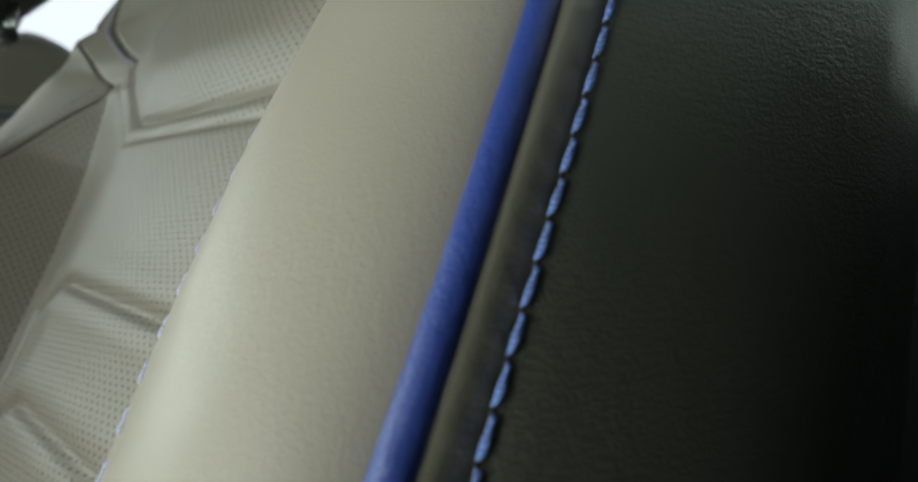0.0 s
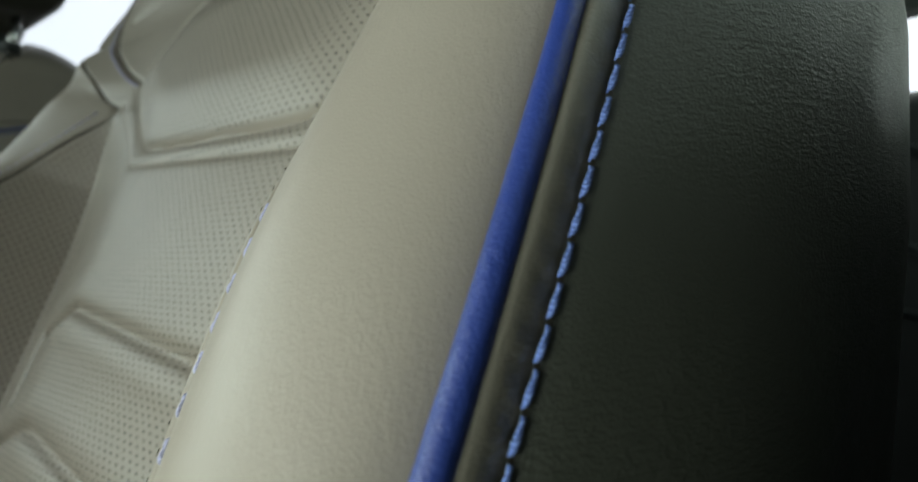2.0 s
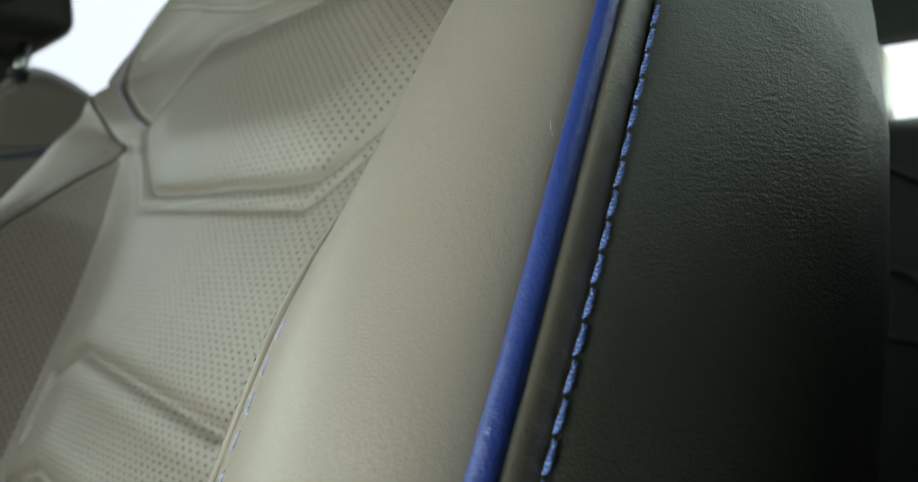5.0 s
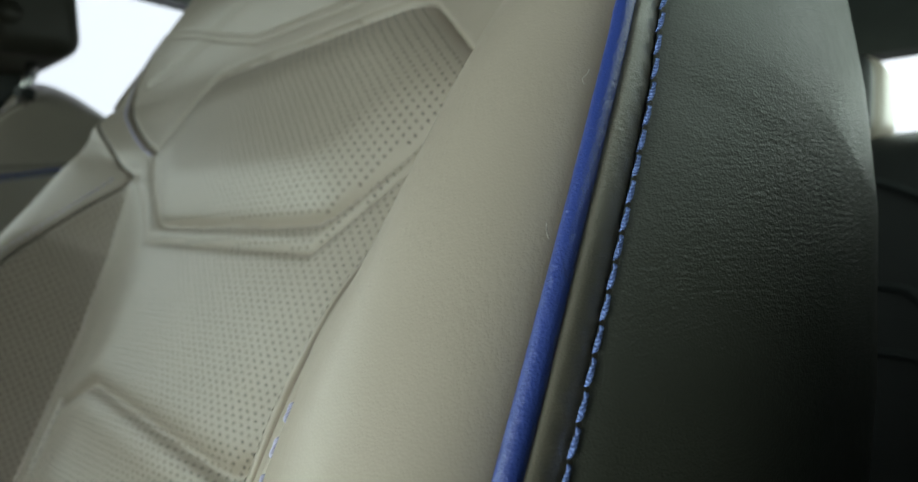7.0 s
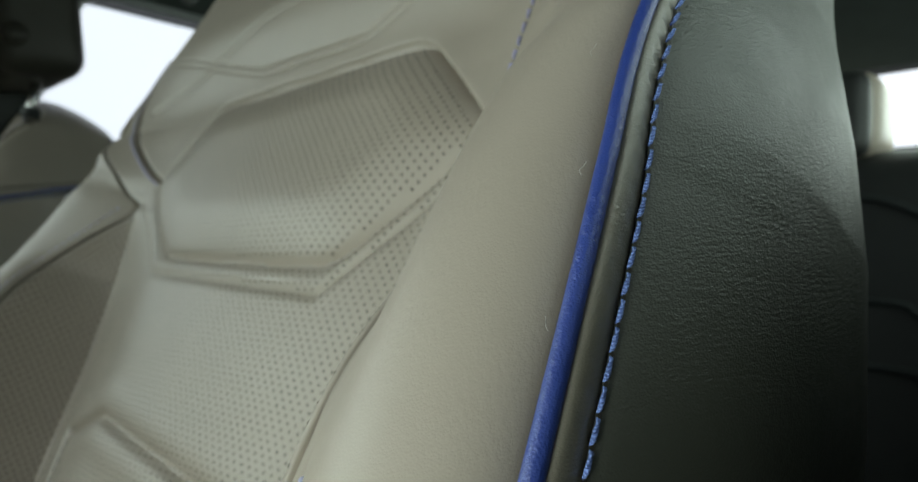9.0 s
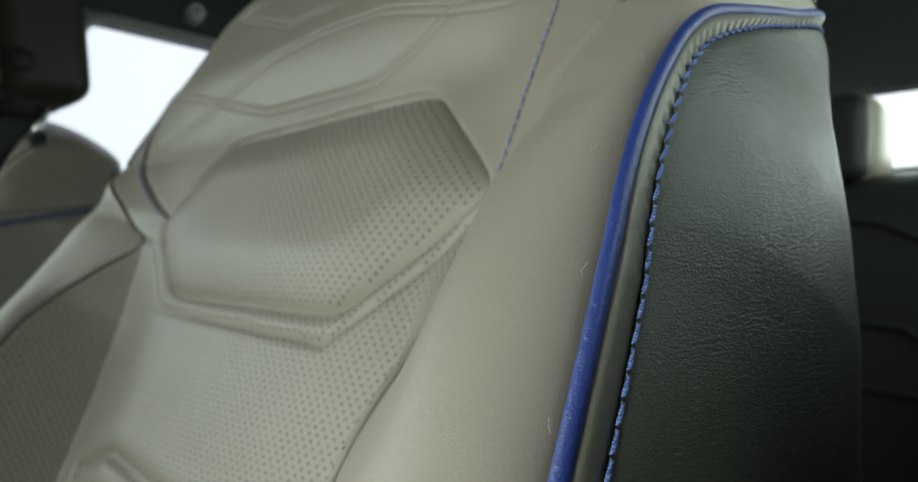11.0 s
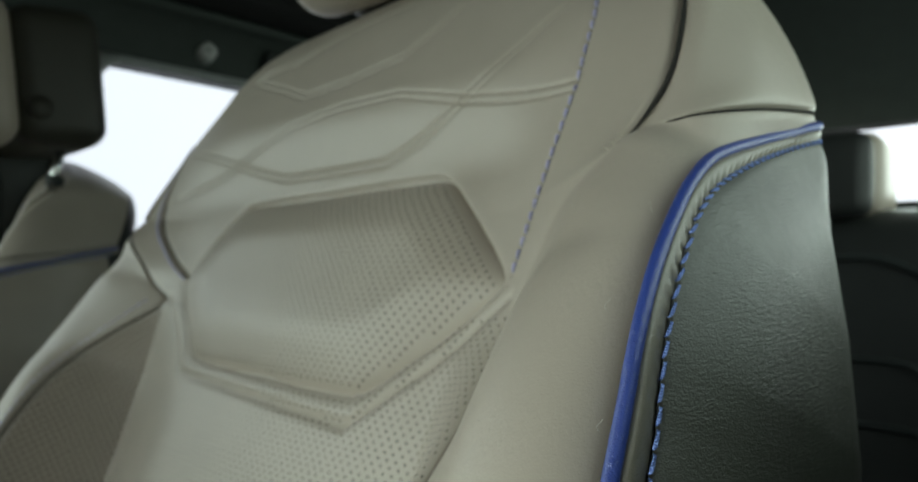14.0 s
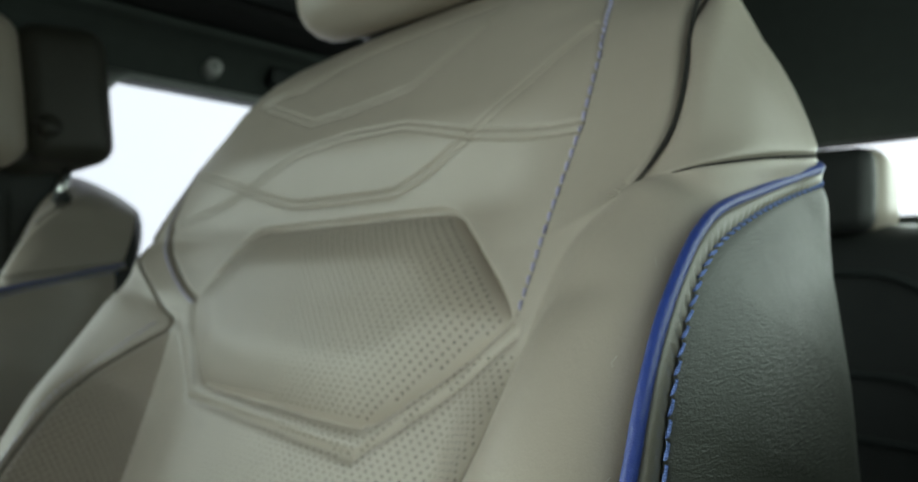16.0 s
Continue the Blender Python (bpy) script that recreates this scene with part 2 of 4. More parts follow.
# ---- the seat's forms, in (o, w, d) ----
BOLSTER = np.array([
    [(0.190, -0.22, 0.060), (0.201, -0.22, 0.071), (0.216, -0.22, 0.0790), (0.234, -0.22, 0.0775), (0.2455, -0.22, 0.070), (0.2505, -0.22, 0.061)],
    [(0.1845, 0, 0.0635), (0.196, 0, 0.0710), (0.213, 0, 0.0772), (0.231, 0, 0.0755), (0.2445, 0, 0.068), (0.2500, 0, 0.0595)],
    [(0.181, 0.075, 0.0565), (0.194, 0.075, 0.0645), (0.212, 0.075, 0.0732), (0.230, 0.075, 0.0727), (0.2440, 0.075, 0.066), (0.2500, 0.075, 0.0575)],
    [(0.170, 0.13, 0.0250), (0.188, 0.13, 0.045), (0.208, 0.13, 0.0655), (0.229, 0.13, 0.0695), (0.2430, 0.13, 0.065), (0.2500, 0.13, 0.0570)],
    [(0.1660, 0.165, 0.0095), (0.184, 0.168, 0.0290), (0.205, 0.170, 0.0540), (0.228, 0.171, 0.0630), (0.2425, 0.171, 0.0612), (0.2500, 0.1715, 0.0545)],
    [(0.1720, 0.192, 0.0120), (0.188, 0.190, 0.0270), (0.206, 0.188, 0.0450), (0.2285, 0.186, 0.0570), (0.2425, 0.186, 0.0575), (0.2500, 0.1850, 0.0520)],
    [(0.1880, 0.2150, 0.0230), (0.201, 0.211, 0.0355), (0.216, 0.206, 0.0470), (0.230, 0.202, 0.0530), (0.243, 0.199, 0.0530), (0.2500, 0.1960, 0.0480)],
    [(0.215, 0.2255, 0.0395), (0.225, 0.2245, 0.0445), (0.233, 0.222, 0.0465), (0.241, 0.219, 0.0455), (0.247, 0.215, 0.0430), (0.2515, 0.2105, 0.0405)],
    [(0.2225, 0.2325, 0.0390), (0.230, 0.2325, 0.0405), (0.237, 0.2310, 0.0400), (0.243, 0.2285, 0.0375), (0.248, 0.2255, 0.0345), (0.2520, 0.2220, 0.0312)],
    [(0.243, 0.2355, 0.0395), (0.246, 0.2355, 0.0375), (0.249, 0.235, 0.0340), (0.251, 0.234, 0.0300), (0.2525, 0.2325, 0.0255), (0.2530, 0.230, 0.0205)],
    [(0.254, 0.2495, 0.0180), (0.2550, 0.2488, 0.0165), (0.2555, 0.2475, 0.0135), (0.2550, 0.2458, 0.0105), (0.2545, 0.244, 0.0075), (0.2535, 0.2415, 0.0050)],
    [(0.2555, 0.2765, -0.028), (0.2560, 0.2760, -0.0285), (0.2562, 0.2750, -0.0300), (0.2558, 0.2735, -0.0315), (0.2550, 0.2715, -0.033), (0.2535, 0.269, -0.035)],
    [(0.235, 0.306, -0.075), (0.2355, 0.3055, -0.0755), (0.236, 0.3045, -0.077), (0.236, 0.303, -0.079), (0.2355, 0.301, -0.081), (0.234, 0.2985, -0.083)],
])
FAR_BOLSTER = np.array([
    [(0.212, -0.22, 0.055), (0.222, -0.22, 0.060), (0.236, -0.22, 0.060), (0.250, -0.22, 0.054), (0.262, -0.22, 0.044), (0.270, -0.22, 0.030)],
    [(0.210, 0.0, 0.054), (0.219, 0.0, 0.058), (0.232, 0.0, 0.0575), (0.247, 0.0, 0.051), (0.259, 0.0, 0.041), (0.267, 0.0, 0.027)],
    [(0.207, 0.053, 0.050), (0.216, 0.055, 0.0525), (0.2275, 0.057, 0.0525), (0.243, 0.057, 0.0465), (0.257, 0.057, 0.036), (0.266, 0.057, 0.022)],
    [(0.203, 0.098, 0.040), (0.214, 0.099, 0.0455), (0.228, 0.0995, 0.0465), (0.244, 0.0995, 0.0405), (0.258, 0.0995, 0.030), (0.267, 0.0995, 0.016)],
    [(0.2002, 0.1258, 0.0255), (0.214, 0.128, 0.0315), (0.233, 0.129, 0.0345), (0.247, 0.129, 0.0325), (0.260, 0.129, 0.023), (0.268, 0.129, 0.010)],
    [(0.180, 0.1492, 0.0150), (0.206, 0.1515, 0.0210), (0.231, 0.1545, 0.026), (0.247, 0.1555, 0.0255), (0.260, 0.155, 0.017), (0.267, 0.154, 0.005)],
    [(0.158, 0.1745, 0.0015), (0.193, 0.177, 0.0125), (0.222, 0.180, 0.021), (0.2425, 0.181, 0.0205), (0.257, 0.180, 0.013), (0.265, 0.178, 0.002)],
    [(0.178, 0.1855, 0.005), (0.203, 0.190, 0.0135), (0.224, 0.193, 0.018), (0.240, 0.194, 0.016), (0.254, 0.1935, 0.009), (0.262, 0.191, -0.001)],
    [(0.1955, 0.199, 0.012), (0.213, 0.202, 0.0155), (0.226, 0.204, 0.0165), (0.239, 0.205, 0.013), (0.250, 0.2045, 0.006), (0.258, 0.203, -0.004)],
    [(0.2255, 0.2185, 0.017), (0.230, 0.219, 0.0165), (0.2355, 0.2195, 0.0145), (0.243, 0.220, 0.010), (0.250, 0.220, 0.003), (0.256, 0.219, -0.006)],
    [(0.240, 0.240, 0.0065), (0.2435, 0.2405, 0.004), (0.245, 0.241, -0.002), (0.250, 0.241, -0.008), (0.253, 0.240, -0.014), (0.255, 0.239, -0.020)],
    [(0.241, 0.262, -0.010), (0.2435, 0.262, -0.013), (0.2445, 0.262, -0.018), (0.247, 0.262, -0.025), (0.248, 0.261, -0.033), (0.248, 0.260, -0.040)],
])
# outer edge of the face sheet: the seam to the bolster, then the slit, then the top outline
SLIT = np.array([(0.2178, 0.2290, 0.0397), (0.2243, 0.2370, 0.0400), (0.2302, 0.2493, 0.0400), (0.2316, 0.2618, 0.0390), (0.2305, 0.2785, 0.0375), (0.2274, 0.2965, 0.0340), (0.2236, 0.3173, 0.0280),
                 (0.2205, 0.335, 0.018), (0.2140, 0.350, 0.008), (0.197, 0.366, -0.002), (0.170, 0.381, -0.007), (0.125, 0.396, -0.010), (0.080, 0.407, -0.012), (0.020, 0.415, -0.014)])
EDGE = np.concatenate([catmull(BOLSTER[:8, 0], 100), catmull(SLIT, 90)])
# the same on the far side, which is padded less
FAR_EDGE = np.concatenate([catmull(FAR_BOLSTER[:11, 0], 120), np.array([(0.2435, 0.2557, 0.0045), (0.2437, 0.281, 0.001), (0.2400, 0.305, -0.002), (0.2325, 0.330, -0.006), (0.2205, 0.350, -0.010),
                           (0.200, 0.366, -0.013), (0.170, 0.381, -0.013), (0.125, 0.396, -0.014), (0.080, 0.407, -0.014), (0.020, 0.415, -0.015)])])
PAD = np.array([(-0.0975, 0.2475), (0.095, 0.2515), (0.1555, 0.1915), (0.077, 0.133), (-0.0925, 0.1385), (-0.1430, 0.193)])
PAD_LINE = np.array([(-0.152, 0.180), (-0.1025, 0.1300), (0.0755, 0.1205), (0.160, 0.183)])
LOW_LINE = np.array([(-0.138, -0.010), (-0.139, 0.0285), (-0.082, 0.0445), (0.075, 0.026), (0.12, 0.04)])
LOWER_LINE = np.array([(-0.135, -0.07), (-0.130, -0.032), (-0.072, -0.017), (0.075, -0.036), (0.12, -0.02)])
WING_RISE = np.array([(0.1570, 0.175, 0.0050), (0.1573, 0.1945, 0.0060), (0.1600, 0.2105, 0.0075), (0.1636, 0.2285, 0.0100), (0.1684, 0.2458, 0.0135), (0.1737, 0.2608, 0.0175), (0.1788, 0.2757, 0.0215),
                      (0.1826, 0.304, 0.0255), (0.1785, 0.325, 0.0220), (0.173, 0.3443, 0.0160), (0.160, 0.372, 0.0020)])
WING_SEAM = WING_RISE[1:, :2]
WING_RISE = catmull(WING_RISE, 90)
FAR_WING_SEAM = np.array([(-0.141, 0.195), (-0.156, 0.2012), (-0.1695, 0.2087), (-0.183, 0.2175), (-0.201, 0.2297), (-0.217, 0.2425), (-0.2255, 0.258), (-0.228, 0.280), (-0.224, 0.310)])
# double quilting lines of the upper panel, (x from the middle, w)
QUILT = [np.array(q) for q in (
    [(-0.205, 0.258), (-0.143, 0.2666), (-0.109, 0.2744), (-0.0505, 0.2918), (0.0006, 0.297), (0.0535, 0.2961), (0.1036, 0.285), (0.149, 0.2785), (0.176, 0.274)],
    [(-0.200, 0.297), (-0.1317, 0.2795), (-0.097, 0.270), (-0.0527, 0.2605), (0.0458, 0.2605), (0.078, 0.271), (0.1094, 0.2874), (0.172, 0.3268)],
    [(-0.1195, 0.3404), (-0.0745, 0.3245), (-0.046, 0.3138), (-0.004, 0.3158), (0.0474, 0.3223), (0.070, 0.336), (0.093, 0.354), (0.100, 0.370)],
    [(-0.130, 0.345), (-0.0724, 0.3473), (-0.020, 0.3638), (0.037, 0.3742), (0.085, 0.378)],
)]


# crease between the middle and the far side panel: w, o, d
CREASE = np.array([(-0.22, 0.155, -0.014), (0.0, 0.163, -0.014), (0.0755, 0.167, -0.014), (0.124, 0.1665, -0.010), (0.1706, 0.1545, 0.001)])


def middle(w):
    return 0.018 * smooth(0.245, 0.30, w) - 0.034 * smooth(0.335, 0.425, w) ** 1.5


def face_depth(x, w):
    """Height of the seat's face at x from the middle and w."""
    o, m = np.abs(x), middle(w)
    eo, ed = np.interp(w, EDGE[:, 1], EDGE[:, 0]), np.interp(w, EDGE[:, 1], EDGE[:, 2])
    run = np.interp(w, [-0.22, 0.1, 0.165, 0.19, 0.22, 0.26, 0.33, 0.415], [0.055, 0.05, 0.040, 0.042, 0.062, 0.095, 0.10, 0.02])
    near = m + (ed - m) * smooth(0, 1, (o - eo + run) / run)
    # the wing rises from the padded panel to its seam and on to the edge
    so, sd = np.interp(w, WING_RISE[:, 1], WING_RISE[:, 0]), np.interp(w, WING_RISE[:, 1], WING_RISE[:, 2])
    reach = np.interp(w, [0.19, 0.23, 0.27, 0.33], [0.030, 0.050, 0.060, 0.060])
    slope = np.clip((ed - sd) / np.maximum(eo - so, 0.006), -0.4, 0.6)
    t = np.clip((o - so + reach) / reach, 0, 1)
    inner = m + (sd - m) * (3 * t ** 2 - 2 * t ** 3) + slope * reach * (t ** 3 - t ** 2)
    wing = np.where(o < so, inner, sd + slope * (o - so))
    lip = np.clip((o - so) / np.maximum(eo - so, 0.006), 0, 1)
    wing = wing + lip ** 2 * (ed - sd - slope * (eo - so))
    share = smooth(0.174, 0.194, w) * (1 - smooth(0.325, 0.35, w))
    near = near * (1 - share) + wing * share
    near = near - 0.0022 * (1 - smooth(0.10, 0.16, w)) * np.exp(-((eo - o) / 0.0008) ** 2) - 0.0050 * smooth(0.2245, 0.240, w) * np.exp(-((eo - o) / 0.0024) ** 2)
    fo, fd = np.interp(w, FAR_EDGE[:, 1], FAR_EDGE[:, 0]), np.interp(w, FAR_EDGE[:, 1], FAR_EDGE[:, 2])
    run = np.interp(w, [-0.22, 0.1, 0.13, 0.1745, 0.2185, 0.26, 0.33, 0.415], [0.062, 0.056, 0.064, 0.024, 0.09, 0.16, 0.15, 0.02])
    far = m + (fd - m) * np.clip((o - fo + run) / run, 0, 1) ** np.interp(w, [0.17, 0.24], [1.35, 2.0])
    far = far - 0.0030 * np.exp(-((fo - o) / 0.0018) ** 2)
    # below, the far side panel meets the middle in a crease
    co = np.minimum(np.interp(w, CREASE[:, 0], CREASE[:, 1]), fo - 0.004)
    cd = np.interp(w, CREASE[:, 0], CREASE[:, 2])
    t = np.clip((o - co) / (fo - co), 0, 1)
    panel = np.where(o > co, cd + (fd - cd) * (0.85 * t + 0.15 * t ** 2), cd * smooth(0.075, 0.160, o) / np.maximum(smooth(0.075, 0.160, co), 0.2))
    share = 1 - smooth(0.166, 0.180, w)
    far = far * (1 - share) + (panel - 0.0036 * np.exp(-((fo - o) / 0.0017) ** 2)) * share
    d = np.where(x > 0, near, far)
    d = d - 0.0012 * np.exp(-(to_segments(x, w, WING_SEAM) / 0.0016) ** 2) - 0.0028 * np.exp(-(to_segments(x, w, FAR_WING_SEAM) / 0.0018) ** 2)
    deep = inside(x, w, PAD, 0.004)
    firm = 0.30 + 0.70 * np.maximum(smooth(-0.125, -0.075, x), smooth(0.200, 0.225, w))
    top = smooth(0.192, 0.225, w) * smooth(-0.12, -0.05, x)
    d = d + np.where(deep > 0, (0.0075 + 0.0015 * top) * smooth(-0.004, 0.034, deep) - firm * (0.0040 + 0.0040 * top) * np.exp(-np.maximum(deep, 0) / (0.0035 + 0.0006 * top)), -firm * (0.0020 - 0.0012 * top) * np.exp(np.minimum(deep, 0) / 0.0011))
    d = d - 0.0010 * smooth(0.20, 0.15, w) * np.exp(-((deep + 0.001) / 0.0035) ** 2)
    d = d - 0.0018 * firm * np.exp(-(to_segments(x, w, PAD_LINE) / 0.0028) ** 2)
    for line in (LOW_LINE, LOWER_LINE):
        gap = to_segments(x, w, line)
        d = d - 0.0040 * np.exp(-(gap / 0.0034) ** 2) + 0.0012 * np.exp(-((gap - 0.012) / 0.008) ** 2)
    band = smooth(0.246, 0.256, w)
    for line in QUILT:
        gap = to_segments(x, w, line)
        d = d - band * 0.0010 * (np.exp(-((gap - 0.0021) / 0.0006) ** 2) + 0.20 * np.exp(-(gap / 0.006) ** 2))
    return d


# shoulder: rows from the cross seam up, columns from the slit round to the back
SHOULDER = np.array([
    [(0.2200, 0.2310, 0.0370), (0.243, 0.2357, 0.0385), (0.2540, 0.2498, 0.0175), (0.2555, 0.2768, -0.0285), (0.235, 0.3065, -0.0755)],
    [(0.2300, 0.2470, 0.0380), (0.2425, 0.2500, 0.0355), (0.2535, 0.2630, 0.0140), (0.2530, 0.2880, -0.0290), (0.233, 0.3150, -0.076)],
    [(0.2312, 0.2740, 0.0360), (0.2400, 0.2790, 0.0320), (0.2470, 0.2920, 0.0080), (0.2420, 0.3140, -0.0320), (0.222, 0.3350, -0.077)],
    [(0.2268, 0.3030, 0.0310), (0.2355, 0.3100, 0.0240), (0.2350, 0.3220, -0.0010), (0.2270, 0.3400, -0.0370), (0.205, 0.3550, -0.079)],
    [(0.2165, 0.3450, 0.0090), (0.2205, 0.3490, 0.0040), (0.2160, 0.3580, -0.0140), (0.2050, 0.3690, -0.0430), (0.185, 0.3760, -0.080)],
    [(0.1700, 0.3805, -0.0080), (0.1690, 0.3830, -0.0130), (0.1640, 0.3880, -0.0240), (0.1560, 0.3920, -0.0480), (0.140, 0.3930, -0.080)],
    [(0.0800, 0.4065, -0.0130), (0.0790, 0.4085, -0.0180), (0.0770, 0.4110, -0.0290), (0.0740, 0.4120, -0.0510), (0.070, 0.4110, -0.081)],
    [(0.0, 0.4155, -0.0150), (0.0, 0.4172, -0.0200), (0.0, 0.4190, -0.0310), (0.0, 0.4195, -0.0520), (0.0, 0.4180, -0.081)],
])
FAR_SHOULDER = SHOULDER.copy()
for i_, row_ in enumerate(((0.241, 0.2395, 0.0075), (0.2432, 0.2557, 0.0055), (0.2437, 0.281, 0.001), (0.2400, 0.305, -0.003), (0.2225, 0.348, -0.010), (0.170, 0.3805, -0.0135), (0.080, 0.4065, -0.0145))):
    FAR_SHOULDER[i_, 0] = row_
    for k_, f_ in ((1, 0.12), (2, 0.32), (3, 0.62)):
        FAR_SHOULDER[i_, k_] = (1 - f_) * FAR_SHOULDER[i_, 0] + f_ * FAR_SHOULDER[i_, 4] + np.array([(0.004, 0.009, 0.010)[k_ - 1], (0.0, 0.001, 0.002)[k_ - 1], 0.0])
# the shoulder rolls in under the slit's lip
SHOULDER = np.insert(SHOULDER, 0, SHOULDER[:, 0] + np.array([0.0012, 0.0, -0.0080]), axis=1)
SHOULDER[:, 1] += np.array([0.0012, 0.0, -0.0004])
PIPE = np.array([(0.2535 + 0.0010 * smooth(0.212, 0.24, w), w, d) for w, d in ((-0.22, 0.0755), (-0.1, 0.0695), (0, 0.0652), (0.03, 0.0639), (0.068, 0.0630), (0.132, 0.0628), (0.147, 0.0632), (0.161, 0.0627),
                 (0.1764, 0.0604), (0.192, 0.0557), (0.206, 0.0494), (0.2203, 0.0379), (0.2407, 0.0108), (0.258, -0.0135), (0.2754, -0.0375))] + [(0.236, 0.302, -0.078)])
SEAM = np.array([(o, w, d) for o, w, d in ((0.26, -0.22, 0.067), (0.26, -0.1, 0.0622), (0.26, 0, 0.0586), (0.26, 0.03, 0.0572), (0.26, 0.068, 0.0556), (0.2588, 0.126, 0.0537),
                 (0.2583, 0.140, 0.0545), (0.258, 0.1545, 0.0557), (0.258, 0.1686, 0.0553), (0.258, 0.1826, 0.0534), (0.258, 0.1943, 0.0500), (0.258, 0.2078, 0.041),
                 (0.258, 0.2265, 0.0202), (0.258, 0.2437, -0.0023), (0.258, 0.2643, -0.0315), (0.241, 0.291, -0.074))])


STITCH = 0.0059


def capsule(length, radius, mat):
    """One stitch: a thread of two twisted strands that dives into its holes at both ends."""
    n, ring = 11, 6
    t = np.linspace(-1, 1, n)
    thin = np.sqrt(np.clip(1 - 0.50 * np.abs(t) ** 5, 0.05, 1))
    ang = np.linspace(0, 2 * np.pi, ring, endpoint=False)
    turn = t * length / 2 / radius * 0.42
    verts, faces = [], []
    for k in (0, np.pi):
        path = np.stack([t * length / 2, radius * 0.34 * thin * np.cos(turn + k), radius * 0.34 * thin * np.sin(turn + k) - radius * 0.9 * np.abs(t) ** 6], 1)
        v = path[:, None] + (radius * 0.72 * thin)[:, None, None] * np.stack([0 * ang, np.cos(ang), np.sin(ang)], 1)[None]
        base = len(verts)
        verts += list(v.reshape(-1, 3))
        faces += [tuple(i + base for i in f) for f in grid_faces(n, ring, True) + [tuple(range(ring))[::-1], tuple(range((n - 1) * ring, n * ring))]]
    return mesh_of("stitch", verts, faces, mat)


def frames(path, normals, step, tilt=0.0, lift=0.0):
    """Poses along a path: x along it, z along the normal."""
    q, h = even(path, step)
    s = np.r_[0, np.cumsum(np.linalg.norm(np.diff(path, axis=0), axis=1))]
    at = np.arange(step / 2, s[-1], step)
    out = []
    for i in range(len(q)):
        n = Vector([np.interp(at[i], s, normals[:, k]) for k in range(3)]).normalized()
        x = Vector(h[i])
        y = n.cross(x).normalized()
        n = x.cross(y)
        if tilt:
            c, s_ = math.cos(tilt), math.sin(tilt)
            x, y = x * c + y * s_, y * c - x * s_
        j = Matrix((x, y, n)).transposed().to_4x4()
        j.translation = Vector(q[i]) + n * lift
        out.append(j)
    return out


def stitches(path, normals, step, me, parent, tilt=0.0, lift=0.0, joined=False, label=""):
    poses = frames(path, normals, step, tilt, lift)
    if not joined:
        for m in poses:
            ob = new("stitch", me)
            ob.parent = parent
            ob.matrix_basis = m
        return
    co = np.array([v.co for v in me.vertices])
    faces = [tuple(p.vertices) for p in me.polygons]
    verts, out = [], []
    for m in poses:
        a = np.array(m)
        base = len(verts) * len(co)
        verts.append(co @ a[:3, :3].T + a[:3, 3])
        out += [tuple(i + base for i in f) for f in faces]
    ob = new("stitching", mesh_of("stitching", np.concatenate(verts), out, me.materials[0]))
    ob.parent = parent
    tagged(ob, label, kind="stuff")


def face_path(pts, n=240):
    """Places in the face (x from the middle, w) laid onto it, with the normals there, in the world."""
    p = np.asarray(pts, float)
    s = np.r_[0, np.cumsum(np.hypot(*np.diff(p, axis=0).T))]
    at = np.linspace(0, s[-1], n)
    x, w = np.interp(at, s, p[:, 0]), np.interp(at, s, p[:, 1])
    e = 0.0006
    d = face_depth(x, w)
    dx, dw = (face_depth(x + e, w) - face_depth(x - e, w)) / (2 * e), (face_depth(x, w + e) - face_depth(x, w - e)) / (2 * e)
    here = to_world(np.stack([XC + x, w, d], -1))
    nrm = to_world(np.stack([XC + x - dx, w - dw, d + 1], -1)) - here
    return here, nrm / np.linalg.norm(nrm, axis=1)[:, None]


def offset_line(pts, gap):
    p = np.asarray(pts, float)
    t = np.gradient(p, axis=0)
    t /= np.linalg.norm(t, axis=1)[:, None]
    return p + gap * np.stack([-t[:, 1], t[:, 0]], 1)


def side_rows(near=True):
    """The outer side panel in (o, w, d): from the stitched seam round to the back."""
    seam = catmull(SEAM, 140)
    out = []
    for o, w, d in seam:
        most = np.interp(w, [-0.22, 0.1, 0.15, 0.19, 0.232, 0.264, 0.30], [0.2840, 0.2825, 0.2790, 0.2725, 0.2630, 0.2585, 0.240])
        row = []
        for t in np.linspace(0, 1, 60):
            dd = d + (-0.092 - d) * t ** 1.15
            gap = d - dd
            oo = o + (most - o) * (1 - (1 - min(1, gap / 0.068)) ** 2.5)
            oo -= 0.030 * max(0, (-0.03 - dd) / 0.062) ** 2
            oo -= 0.0006 * math.exp(-(gap / 0.0020) ** 2)
            row.append((oo, w, dd))
        out.append(row)
    return np.array(out)


